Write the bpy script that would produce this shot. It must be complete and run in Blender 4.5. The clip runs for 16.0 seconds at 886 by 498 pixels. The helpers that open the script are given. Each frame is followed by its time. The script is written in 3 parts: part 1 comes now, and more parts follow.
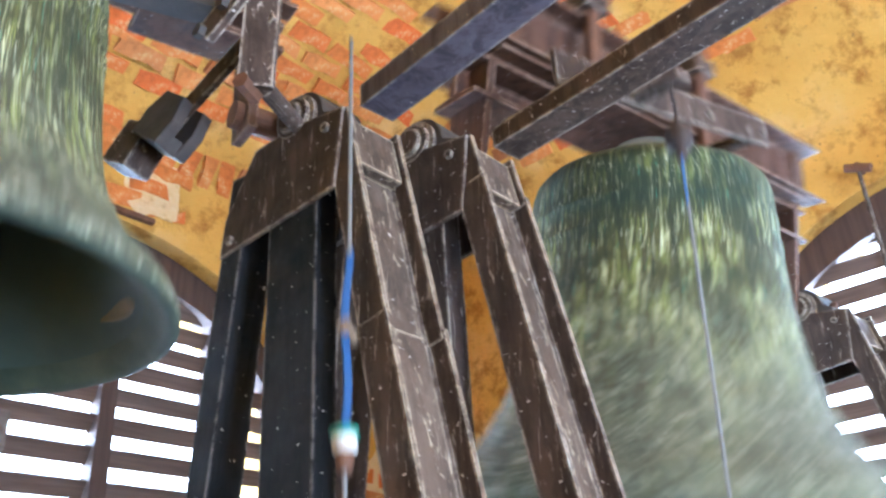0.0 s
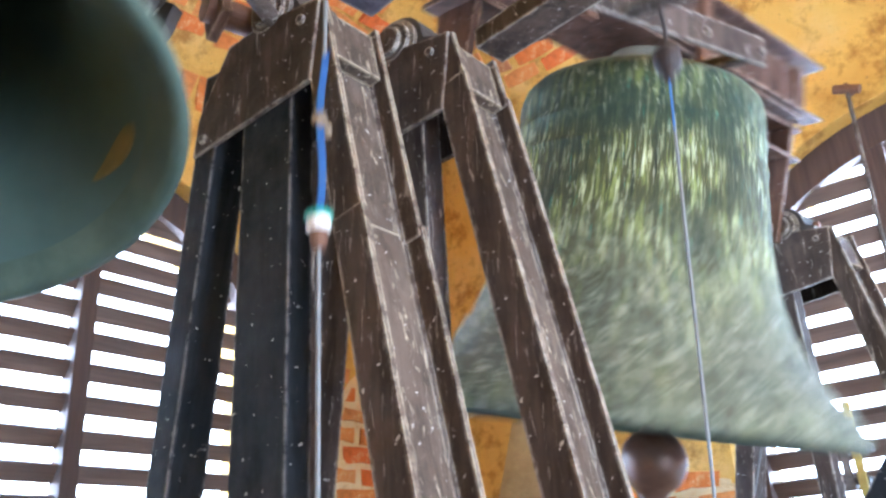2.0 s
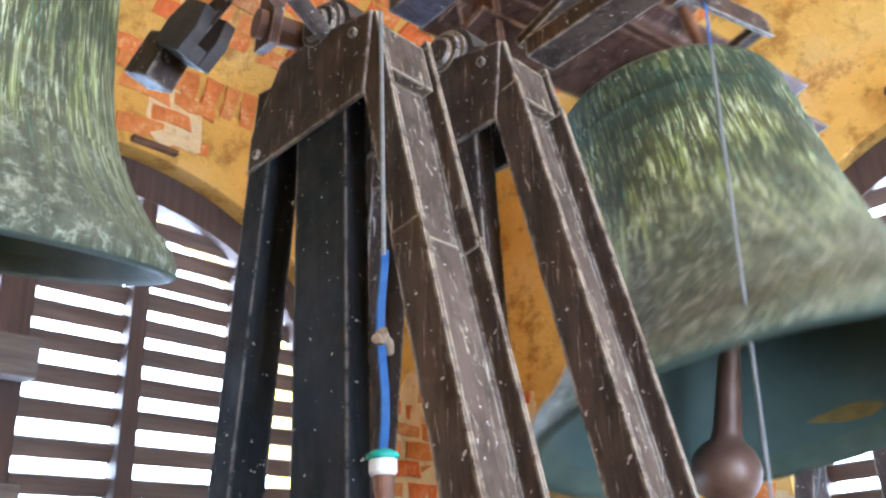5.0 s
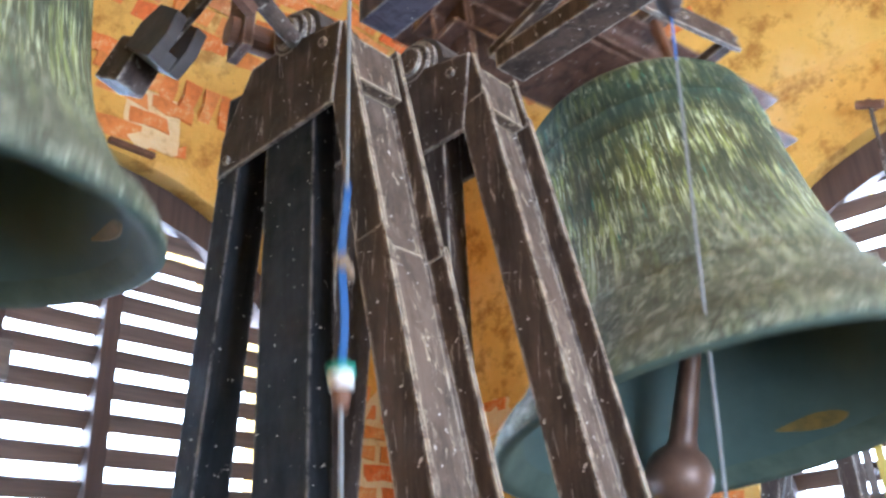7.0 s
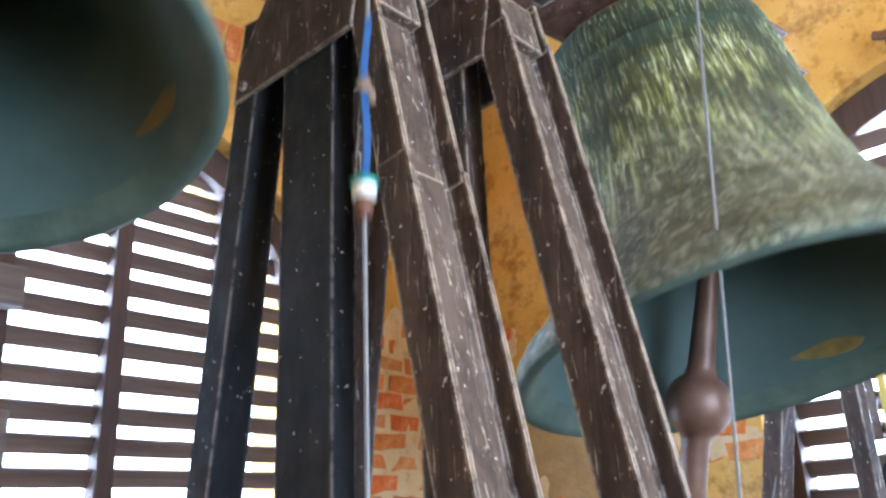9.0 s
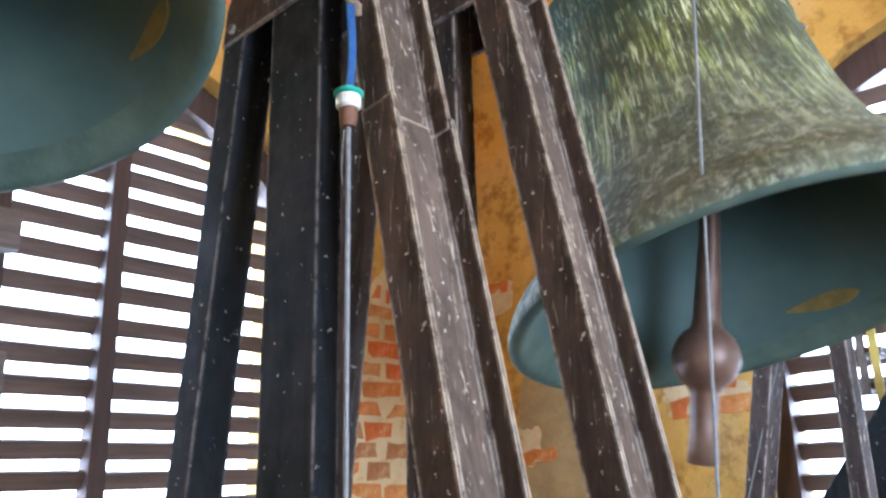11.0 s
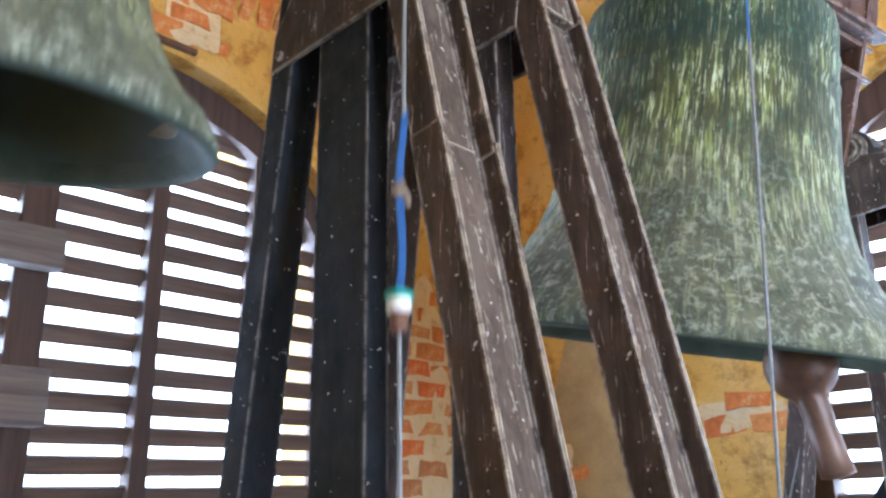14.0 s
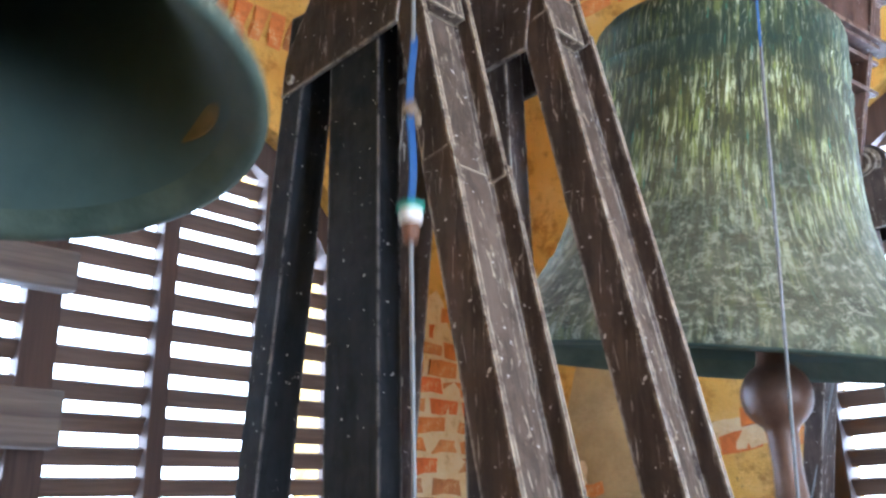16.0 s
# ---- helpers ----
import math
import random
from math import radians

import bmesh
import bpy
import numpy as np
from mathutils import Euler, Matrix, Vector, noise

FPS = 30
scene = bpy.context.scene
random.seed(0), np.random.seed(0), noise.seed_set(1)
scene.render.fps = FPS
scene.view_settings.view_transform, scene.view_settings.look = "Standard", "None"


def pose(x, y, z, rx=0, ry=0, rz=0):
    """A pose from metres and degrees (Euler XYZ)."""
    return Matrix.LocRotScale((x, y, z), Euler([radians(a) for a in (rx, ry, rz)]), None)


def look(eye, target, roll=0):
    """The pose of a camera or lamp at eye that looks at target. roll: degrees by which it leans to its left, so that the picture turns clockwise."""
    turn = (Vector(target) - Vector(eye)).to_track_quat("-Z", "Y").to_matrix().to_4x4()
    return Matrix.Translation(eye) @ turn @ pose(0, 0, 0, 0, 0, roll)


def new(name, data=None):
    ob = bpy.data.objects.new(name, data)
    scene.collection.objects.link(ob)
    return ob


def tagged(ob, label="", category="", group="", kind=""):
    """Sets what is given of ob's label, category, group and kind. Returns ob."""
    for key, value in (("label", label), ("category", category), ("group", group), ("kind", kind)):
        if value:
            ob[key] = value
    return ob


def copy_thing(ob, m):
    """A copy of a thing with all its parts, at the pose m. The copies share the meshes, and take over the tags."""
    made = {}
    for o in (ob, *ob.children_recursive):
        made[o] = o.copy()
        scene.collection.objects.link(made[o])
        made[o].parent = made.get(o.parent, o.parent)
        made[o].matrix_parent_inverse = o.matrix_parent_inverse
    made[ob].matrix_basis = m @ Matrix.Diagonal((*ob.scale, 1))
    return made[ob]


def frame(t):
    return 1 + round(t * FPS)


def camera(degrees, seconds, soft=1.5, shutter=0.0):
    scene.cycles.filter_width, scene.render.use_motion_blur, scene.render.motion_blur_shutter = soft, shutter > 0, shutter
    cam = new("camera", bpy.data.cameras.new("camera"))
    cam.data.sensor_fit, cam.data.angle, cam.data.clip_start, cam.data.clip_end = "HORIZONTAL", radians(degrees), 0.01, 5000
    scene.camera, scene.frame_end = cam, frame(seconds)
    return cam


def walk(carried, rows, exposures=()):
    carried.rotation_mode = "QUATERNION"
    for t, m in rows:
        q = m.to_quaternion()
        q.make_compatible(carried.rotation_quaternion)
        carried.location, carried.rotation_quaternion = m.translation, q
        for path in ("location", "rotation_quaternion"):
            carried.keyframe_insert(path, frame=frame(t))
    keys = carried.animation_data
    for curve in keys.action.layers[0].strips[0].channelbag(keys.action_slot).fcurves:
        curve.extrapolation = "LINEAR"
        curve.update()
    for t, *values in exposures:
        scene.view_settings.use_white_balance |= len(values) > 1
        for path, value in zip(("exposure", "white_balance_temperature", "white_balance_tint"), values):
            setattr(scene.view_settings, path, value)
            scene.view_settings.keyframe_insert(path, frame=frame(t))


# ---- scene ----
LENS = 55.59
cam = camera(LENS, 16.0, soft=2.5, shutter=0.9)
PATH = [
    (0.0, -0.006, -0.064, 1.693, 117.14, 3.15, -48.12),
    (0.5, 0.017, -0.072, 1.687, 116.66, 3.10, -48.79),
    (1.0, 0.040, -0.066, 1.665, 115.40, 3.27, -49.22),
    (1.5, 0.045, -0.055, 1.647, 113.76, 3.27, -49.92),
    (2.0, 0.046, -0.034, 1.642, 112.65, 3.03, -49.23),
    (2.5, 0.026, -0.018, 1.640, 112.68, 3.06, -48.29),
    (3.0, 0.025, -0.006, 1.644, 113.19, 3.07, -47.69),
    (3.5, 0.029, -0.006, 1.646, 113.52, 2.84, -47.17),
    (4.0, 0.030, 0.007, 1.651, 113.55, 2.99, -46.67),
    (6.5, 0.035, -0.011, 1.652, 113.52, 2.77, -46.83),
    (7.0, 0.039, -0.035, 1.650, 113.76, 2.66, -47.95),
    (7.5, 0.039, -0.047, 1.656, 114.12, 2.75, -48.28),
    (8.0, 0.036, -0.029, 1.637, 113.13, 2.73, -48.10),
    (8.5, 0.012, -0.008, 1.635, 110.95, 2.70, -47.99),
    (11.0, 0.036, -0.036, 1.619, 106.16, 1.40, -47.99),
    (11.5, 0.042, -0.030, 1.622, 105.49, 1.34, -47.99),
    (12.0, 0.033, -0.020, 1.620, 106.02, 1.18, -48.08),
    (12.5, 0.023, -0.030, 1.620, 106.19, 1.22, -47.70),
    (13.0, 0.011, -0.038, 1.624, 106.75, 1.34, -47.15),
    (13.5, -0.004, -0.034, 1.624, 107.18, 1.35, -46.63),
    (14.0, -0.019, -0.029, 1.617, 107.34, 1.07, -46.46),
    (14.5, -0.014, -0.022, 1.629, 107.35, 1.04, -46.47),
    (15.0, -0.022, -0.025, 1.630, 107.60, 1.11, -46.52),
    (15.5, -0.017, -0.029, 1.631, 107.87, 1.20, -46.19),
    (16.0, -0.021, -0.027, 1.639, 108.20, 1.37, -45.61),
]
EXPOSURE = [(0.0, 0.80), (1.5, 0.95), (2.5, 0.85), (4.0, 0.80), (8.5, 0.76), (11.0, 0.68), (12.0, 0.68), (13.5, 0.58), (14.5, 0.46), (16.0, 0.50)]
walk(cam, [(t, pose(x, y, z, rx, ry, rz)) for t, x, y, z, rx, ry, rz in PATH], EXPOSURE)

# ---- light ----
SUN_EL, SUN_AZ = 48.0, 62.0          # height, and bearing from +y towards +x
world = bpy.data.worlds.new("sky")
scene.world = world
world.use_nodes = True
wn = world.node_tree.nodes
sky = wn.new("ShaderNodeTexSky")
sky.sky_type, sky.sun_disc = "NISHITA", False
sky.sun_elevation, sky.sun_rotation = radians(SUN_EL), radians(SUN_AZ)
wn["Background"].inputs["Strength"].default_value = 0.08
world.node_tree.links.new(sky.outputs[0], wn["Background"].inputs["Color"])
sun = new("sun", bpy.data.lights.new("sun", "SUN"))
sun.data.energy, sun.data.angle, sun.data.color = 3.0, radians(0.6), (1.0, 0.95, 0.87)
sd = Vector((math.sin(radians(SUN_AZ)) * math.cos(radians(SUN_EL)), math.cos(radians(SUN_AZ)) * math.cos(radians(SUN_EL)), math.sin(radians(SUN_EL))))
sun.matrix_world = look(sd * 30, (0, 0, 0))


def window_light(name, eye, target, w, h, power, color):
    lamp = new(name, bpy.data.lights.new(name, "AREA"))
    lamp.data.shape, lamp.data.size, lamp.data.size_y = "RECTANGLE", w, h
    lamp.data.energy, lamp.data.color = power, color
    lamp.matrix_world = look(eye, target)
    return lamp


DAY = (0.68, 0.84, 1.0)
window_light("window_light_north", (1.4, 3.8, 3.9), (1.4, 0, 3.5), 4.2, 3.8, 800, DAY)
window_light("window_light_east", (4.4, 0.15, 3.9), (0, 0.15, 3.5), 4.2, 3.8, 1150, DAY)
window_light("window_light_south", (0.9, -2.75, 2.0), (0.9, 0, 2.1), 2.2, 2.2, 190, (0.90, 0.94, 1.0))
scene.view_settings.use_white_balance = True
scene.view_settings.white_balance_temperature, scene.view_settings.white_balance_tint = 5180, 10

# ---- materials ----


def material(name, rough=0.7, metal=0.0):
    m = bpy.data.materials.new(name)
    m.use_nodes = True
    b = m.node_tree.nodes["Principled BSDF"]
    b.inputs["Roughness"].default_value, b.inputs["Metallic"].default_value = rough, metal
    return m, m.node_tree, b


def coords(nt, scale=(1, 1, 1)):
    tc, mp = nt.nodes.new("ShaderNodeTexCoord"), nt.nodes.new("ShaderNodeMapping")
    mp.inputs["Scale"].default_value = scale
    nt.links.new(tc.outputs["Object"], mp.inputs["Vector"])
    return mp.outputs[0]


def noise_tex(nt, vec, scale, detail=6, rough=0.6, distort=0.0):
    n = nt.nodes.new("ShaderNodeTexNoise")
    n.inputs["Scale"].default_value, n.inputs["Detail"].default_value = scale, detail
    n.inputs["Roughness"].default_value, n.inputs["Distortion"].default_value = rough, distort
    nt.links.new(vec, n.inputs["Vector"])
    return n.outputs["Fac"]


def ramp(nt, fac, stops):
    r = nt.nodes.new("ShaderNodeValToRGB")
    while len(r.color_ramp.elements) < len(stops):
        r.color_ramp.elements.new(0.5)
    for e, (at, col) in zip(r.color_ramp.elements, stops):
        e.position = at
        e.color = (*col, 1) if isinstance(col, tuple) else (col, col, col, 1)
    nt.links.new(fac, r.inputs["Fac"])
    return r.outputs["Color"]


def mix(nt, fac, a, b, kind="MIX"):
    n = nt.nodes.new("ShaderNodeMix")
    n.data_type, n.blend_type = "RGBA", kind
    for sock, v in ((n.inputs["Factor"], fac), (n.inputs["A"], a), (n.inputs["B"], b)):
        if isinstance(v, (int, float)):
            sock.default_value = v
        elif isinstance(v, tuple):
            sock.default_value = (*v, 1)
        else:
            nt.links.new(v, sock)
    return n.outputs["Result"]


def bump(nt, bsdf, height, strength=0.4, dist=0.01):
    n = nt.nodes.new("ShaderNodeBump")
    n.inputs["Strength"].default_value, n.inputs["Distance"].default_value = strength, dist
    nt.links.new(height, n.inputs["Height"])
    nt.links.new(n.outputs[0], bsdf.inputs["Normal"])


def mat_plaster():
    m, nt, b = material("ochre_plaster", 0.9)
    v = coords(nt)
    base = ramp(nt, noise_tex(nt, v, 1.6, 5), [(0.3, (0.60, 0.33, 0.055)), (0.55, (0.74, 0.46, 0.10)), (0.75, (0.80, 0.58, 0.24))])
    grime = ramp(nt, noise_tex(nt, v, 7, 8, 0.7), [(0.36, (0.42, 0.27, 0.10)), (0.5, (1.0, 1.0, 1.0))])
    col = mix(nt, 0.72, base, grime, "MULTIPLY")
    specks = ramp(nt, noise_tex(nt, v, 46, 3), [(0.66, 0.0), (0.74, 1.0)])
    col = mix(nt, specks, col, (0.30, 0.17, 0.06))
    nt.links.new(col, b.inputs["Base Color"])
    bump(nt, b, noise_tex(nt, v, 16, 9, 0.7), 0.7, 0.03)
    return m


def mat_bare_plaster():
    m, nt, b = material("worn_grey_plaster", 0.9)
    v = coords(nt)
    col = ramp(nt, noise_tex(nt, v, 4, 8, 0.7), [(0.3, (0.34, 0.24, 0.11)), (0.6, (0.50, 0.38, 0.18)), (0.8, (0.62, 0.46, 0.18))])
    nt.links.new(col, b.inputs["Base Color"])
    bump(nt, b, noise_tex(nt, v, 25, 8, 0.7), 0.5, 0.02)
    return m


def mat_brick():
    m, nt, b = material("red_brick", 0.9)
    v = coords(nt)
    oi = nt.nodes.new("ShaderNodeObjectInfo")
    own = ramp(nt, oi.outputs["Random"], [(0.0, (0.72, 0.17, 0.035)), (0.4, (0.66, 0.23, 0.05)), (0.7, (0.74, 0.32, 0.09)), (1.0, (0.46, 0.20, 0.08))])
    wear = ramp(nt, noise_tex(nt, v, 14, 7, 0.7), [(0.34, (0.45, 0.40, 0.36)), (0.50, (1.0, 1.0, 1.0))])
    col = mix(nt, 0.55, own, wear, "MULTIPLY")
    lime = ramp(nt, noise_tex(nt, v, 9, 8, 0.75), [(0.55, 0.0), (0.65, 0.9)])
    col = mix(nt, lime, col, (0.78, 0.60, 0.30))
    nt.links.new(col, b.inputs["Base Color"])
    bump(nt, b, noise_tex(nt, v, 40, 8, 0.7), 0.6, 0.015)
    return m


def mat_mortar():
    m, nt, b = material("lime_mortar", 0.95)
    v = coords(nt)
    col = ramp(nt, noise_tex(nt, v, 11, 8, 0.7), [(0.30, (0.50, 0.33, 0.15)), (0.44, (0.76, 0.60, 0.33)), (0.7, (0.82, 0.71, 0.48))])
    nt.links.new(col, b.inputs["Base Color"])
    bump(nt, b, noise_tex(nt, v, 30, 8, 0.7), 0.8, 0.02)
    return m


def mat_steel(name="brown_painted_steel", dark=(0.036, 0.024, 0.020), light=(0.088, 0.062, 0.052), dust=(0.47, 0.42, 0.36), amount=0.590, film=0.28):
    m, nt, b = material(name, 0.5)
    v = coords(nt)
    base = ramp(nt, noise_tex(nt, v, 5, 8, 0.65), [(0.3, dark), (0.7, light)])
    haze = ramp(nt, noise_tex(nt, v, 2.6, 9, 0.7, 0.3), [(0.40, 0.0), (0.70, film)])
    base = mix(nt, haze, base, (0.220, 0.160, 0.116))
    streak = ramp(nt, noise_tex(nt, coords(nt, (70, 70, 11)), 1.0, 8, 0.75, 0.8), [(amount, 0.0), (amount + 0.07, 0.9)])
    dark_run = ramp(nt, noise_tex(nt, coords(nt, (24, 24, 3)), 1.0, 6, 0.7, 0.5), [(0.40, 0.55), (0.56, 1.0)])
    base = mix(nt, 1.0, base, dark_run, "MULTIPLY")
    specks = ramp(nt, noise_tex(nt, v, 70, 2), [(0.70, 0.0), (0.73, 0.95)])
    geo, bev, dot = nt.nodes.new("ShaderNodeNewGeometry"), nt.nodes.new("ShaderNodeBevel"), nt.nodes.new("ShaderNodeVectorMath")
    bev.samples, bev.inputs["Radius"].default_value, dot.operation = 6, 0.013, "DOT_PRODUCT"
    nt.links.new(bev.outputs[0], dot.inputs[0])
    nt.links.new(geo.outputs["Normal"], dot.inputs[1])
    worn = ramp(nt, noise_tex(nt, v, 22, 6, 0.75), [(0.40, 0.0), (0.56, 1.0)])
    edge = mix(nt, 1.0, ramp(nt, dot.outputs["Value"], [(0.90, 1.0), (0.99, 0.0)]), worn, "MULTIPLY")
    col = mix(nt, streak, base, dust)
    col = mix(nt, specks, col, (0.62, 0.58, 0.54))
    col = mix(nt, edge, col, dust)
    nt.links.new(col, b.inputs["Base Color"])
    b.inputs["Specular IOR Level"].default_value = 0.22
    rr = ramp(nt, noise_tex(nt, v, 18, 5), [(0.3, 0.5), (0.7, 0.85)])
    nt.links.new(rr, b.inputs["Roughness"])
    bump(nt, b, noise_tex(nt, v, 38, 7, 0.7), 0.28, 0.008)
    return m


def mat_patina():
    m, nt, b = material("verdigris_bronze", 0.78, 0.0)
    v = coords(nt)
    tc = nt.nodes.new("ShaderNodeTexCoord")
    sep = nt.nodes.new("ShaderNodeSeparateXYZ")
    nt.links.new(tc.outputs["Object"], sep.inputs[0])
    ang = nt.nodes.new("ShaderNodeMath")
    ang.operation = "ARCTAN2"
    nt.links.new(sep.outputs["Y"], ang.inputs[0])
    nt.links.new(sep.outputs["X"], ang.inputs[1])
    comb = nt.nodes.new("ShaderNodeCombineXYZ")
    nt.links.new(ang.outputs[0], comb.inputs["X"])
    nt.links.new(sep.outputs["Z"], comb.inputs["Z"])

    def runs(sx, sz, lo, hi, seed):
        mp = nt.nodes.new("ShaderNodeMapping")
        mp.inputs["Scale"].default_value, mp.inputs["Location"].default_value = (sx, 1, sz), (seed, seed, 0)
        nt.links.new(comb.outputs[0], mp.inputs["Vector"])
        return ramp(nt, noise_tex(nt, mp.outputs[0], 1.0, 7, 0.68, 0.35), [(lo, 0.0), (hi, 1.0)])

    def zone(z0, z1):
        mr = nt.nodes.new("ShaderNodeMapRange")
        mr.inputs["From Min"].default_value, mr.inputs["From Max"].default_value = z0, z1
        nt.links.new(sep.outputs["Z"], mr.inputs["Value"])
        return mr.outputs[0]

    mould = noise_tex(nt, v, 4.0, 7, 0.65)
    teal = ramp(nt, mould, [(0.30, (0.012, 0.031, 0.021)), (0.55, (0.024, 0.048, 0.026)), (0.75, (0.050, 0.072, 0.032))])
    olive = ramp(nt, mould, [(0.28, (0.018, 0.030, 0.016)), (0.50, (0.055, 0.060, 0.022)), (0.72, (0.105, 0.098, 0.036))])
    worn_to = mix(nt, 0.5, zone(0.09, -0.06), noise_tex(nt, v, 5.0, 5, 0.6), "OVERLAY")
    col = mix(nt, worn_to, teal, olive)
    clumps = ramp(nt, noise_tex(nt, v, 4.2, 4, 0.6), [(0.40, 0.12), (0.56, 1.0)])
    below = ramp(nt, zone(0.10, -0.05), [(0.0, 0.32), (1.0, 1.0)])
    where = mix(nt, 1.0, clumps, below, "MULTIPLY")

    def some(mask):
        return mix(nt, 1.0, mask, where, "MULTIPLY")

    col = mix(nt, some(runs(11, 2.0, 0.47, 0.60, 0.0)), col, (0.150, 0.165, 0.040))
    col = mix(nt, runs(20, 2.4, 0.55, 0.66, 31.0), col, (0.012, 0.022, 0.012))
    col = mix(nt, some(runs(21, 5.0, 0.53, 0.59, 7.0)), col, (0.34, 0.40, 0.10))
    col = mix(nt, some(runs(36, 8.5, 0.54, 0.585, 3.0)), col, (0.68, 0.73, 0.42))
    col = mix(nt, mix(nt, 1.0, runs(52, 17.0, 0.585, 0.625, 23.0), clumps, "MULTIPLY"), col, (0.62, 0.68, 0.50))
    col = mix(nt, runs(30, 8.0, 0.62, 0.67, 11.0), col, (0.06, 0.24, 0.16))

    # crusted sound bow
    crust = ramp(nt, noise_tex(nt, v, 30, 9, 0.8, 0.3), [(0.50, 0.0), (0.64, 0.85)])
    grey = ramp(nt, noise_tex(nt, v, 7, 6, 0.7), [(0.35, (0.052, 0.062, 0.040)), (0.65, (0.165, 0.170, 0.115))])
    low = zone(-0.16, -0.52)
    col = mix(nt, mix(nt, 0.75, (0.0, 0.0, 0.0), low), col, grey)
    col = mix(nt, mix(nt, 1.0, crust, low, "MULTIPLY"), col, (0.42, 0.45, 0.34))
    # dust lies on the crown
    lies = mix(nt, 1.0, zone(0.215, 0.27), ramp(nt, noise_tex(nt, v, 9, 7, 0.7), [(0.3, 0.4), (0.6, 0.95)]), "MULTIPLY")
    col = mix(nt, lies, col, (0.34, 0.33, 0.26))
    nt.links.new(col, b.inputs["Base Color"])
    bump(nt, b, noise_tex(nt, v, 34, 9, 0.75), 0.7, 0.012)
    return m


def mat_plain(name, lo, hi, rough=0.7, scale=12, metal=0.0, strength=0.3):
    m, nt, b = material(name, rough, metal)
    v = coords(nt)
    nt.links.new(ramp(nt, noise_tex(nt, v, scale, 7, 0.65), [(0.3, lo), (0.7, hi)]), b.inputs["Base Color"])
    bump(nt, b, noise_tex(nt, v, scale * 4, 6), strength, 0.006)
    return m


def mat_wood(name, lo, hi, axis=(1.5, 30, 30)):
    m, nt, b = material(name, 0.8)
    v = coords(nt, axis)
    nt.links.new(ramp(nt, noise_tex(nt, v, 1.0, 8, 0.65, 0.4), [(0.3, lo), (0.7, hi)]), b.inputs["Base Color"])
    bump(nt, b, noise_tex(nt, v, 2.0, 6), 0.4, 0.006)
    return m


def mat_bright_sky():
    m = bpy.data.materials.new("hazy_white_sky")
    m.use_nodes = True
    nt = m.node_tree
    nt.nodes.remove(nt.nodes["Principled BSDF"])
    e = nt.nodes.new("ShaderNodeEmission")
    e.inputs["Color"].default_value, e.inputs["Strength"].default_value = (0.80, 0.89, 1.0, 1), 9.0
    nt.links.new(e.outputs[0], nt.nodes["Material Output"].inputs["Surface"])
    return m


PLASTER, BARE, BRICK, MORTAR = mat_plaster(), mat_bare_plaster(), mat_brick(), mat_mortar()
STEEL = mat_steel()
# streaked like STEEL, but paler to paint in the south light on outward faces
STEEL_WORN_LIT = mat_steel("lit_worn_brown_steel", (0.064, 0.045, 0.033), (0.130, 0.096, 0.072), (0.44, 0.37, 0.27), 0.575, 0.45)
# violet-grey paints in the sky's blue reflection under the tie beam
STEEL_SKY_GLARE = mat_steel("sky_glare_violet_steel", (0.085, 0.080, 0.110), (0.15, 0.145, 0.20), (0.40, 0.38, 0.36), 0.64, 0.15)
STEEL_RED = mat_steel("red_brown_steel", (0.075, 0.036, 0.024), (0.135, 0.072, 0.048), (0.32, 0.22, 0.16), 0.68, 0.06)
# the shade and bluish cast on west-facing leg and post is in this colour
STEEL_BLUE_SHADE = mat_steel("shade_darkened_blue_grey_steel", (0.007, 0.011, 0.016), (0.017, 0.022, 0.028), (0.22, 0.20, 0.19), 0.68, 0.07)
IRON = mat_plain("grey_cast_iron", (0.026, 0.022, 0.022), (0.065, 0.056, 0.052), 0.65, 14, 0.0)
IRON_DARK = mat_plain("dark_iron", (0.022, 0.014, 0.012), (0.05, 0.032, 0.028), 0.6, 30)
PATINA = mat_patina()
INNER = mat_plain("dark_green_bell_inside", (0.034, 0.066, 0.060), (0.062, 0.104, 0.092), 0.7, 3, 0.0, 0.15)
LIP = mat_plain("pale_green_bell_lip", (0.038, 0.066, 0.050), (0.085, 0.120, 0.092), 0.8, 7, 0.0, 0.5)
CLAPPER = mat_plain("brown_clapper_iron", (0.095, 0.048, 0.032), (0.19, 0.115, 0.080), 0.42, 9, 0.15)
RUST = mat_plain("rusty_iron", (0.10, 0.045, 0.025), (0.20, 0.10, 0.06), 0.7, 16, 0.2)
SLAT = mat_wood("brown_louvre_wood", (0.065, 0.040, 0.030), (0.16, 0.105, 0.078))
FRAMEW = mat_wood("dark_window_wood", (0.045, 0.026, 0.020), (0.10, 0.060, 0.045), (30, 30, 1.5))
GREYWOOD = mat_wood("weathered_grey_wood", (0.10, 0.082, 0.072), (0.23, 0.19, 0.165))
FLOORW = mat_wood("old_floor_boards", (0.065, 0.046, 0.032), (0.14, 0.105, 0.07))
BLUE = mat_plain("blue_webbing", (0.025, 0.095, 0.30), (0.06, 0.17, 0.44), 0.8, 40)
GREENTAPE = mat_plain("green_tape", (0.02, 0.30, 0.22), (0.05, 0.42, 0.32), 0.5, 30)
WHITE = mat_plain("white_porcelain", (0.62, 0.64, 0.60), (0.80, 0.80, 0.76), 0.4, 20)
CORD = mat_plain("grey_wire_rope", (0.13, 0.135, 0.135), (0.24, 0.245, 0.24), 0.5, 60)
TWINE = mat_plain("brown_twine", (0.16, 0.11, 0.07), (0.32, 0.24, 0.16), 0.9, 60)
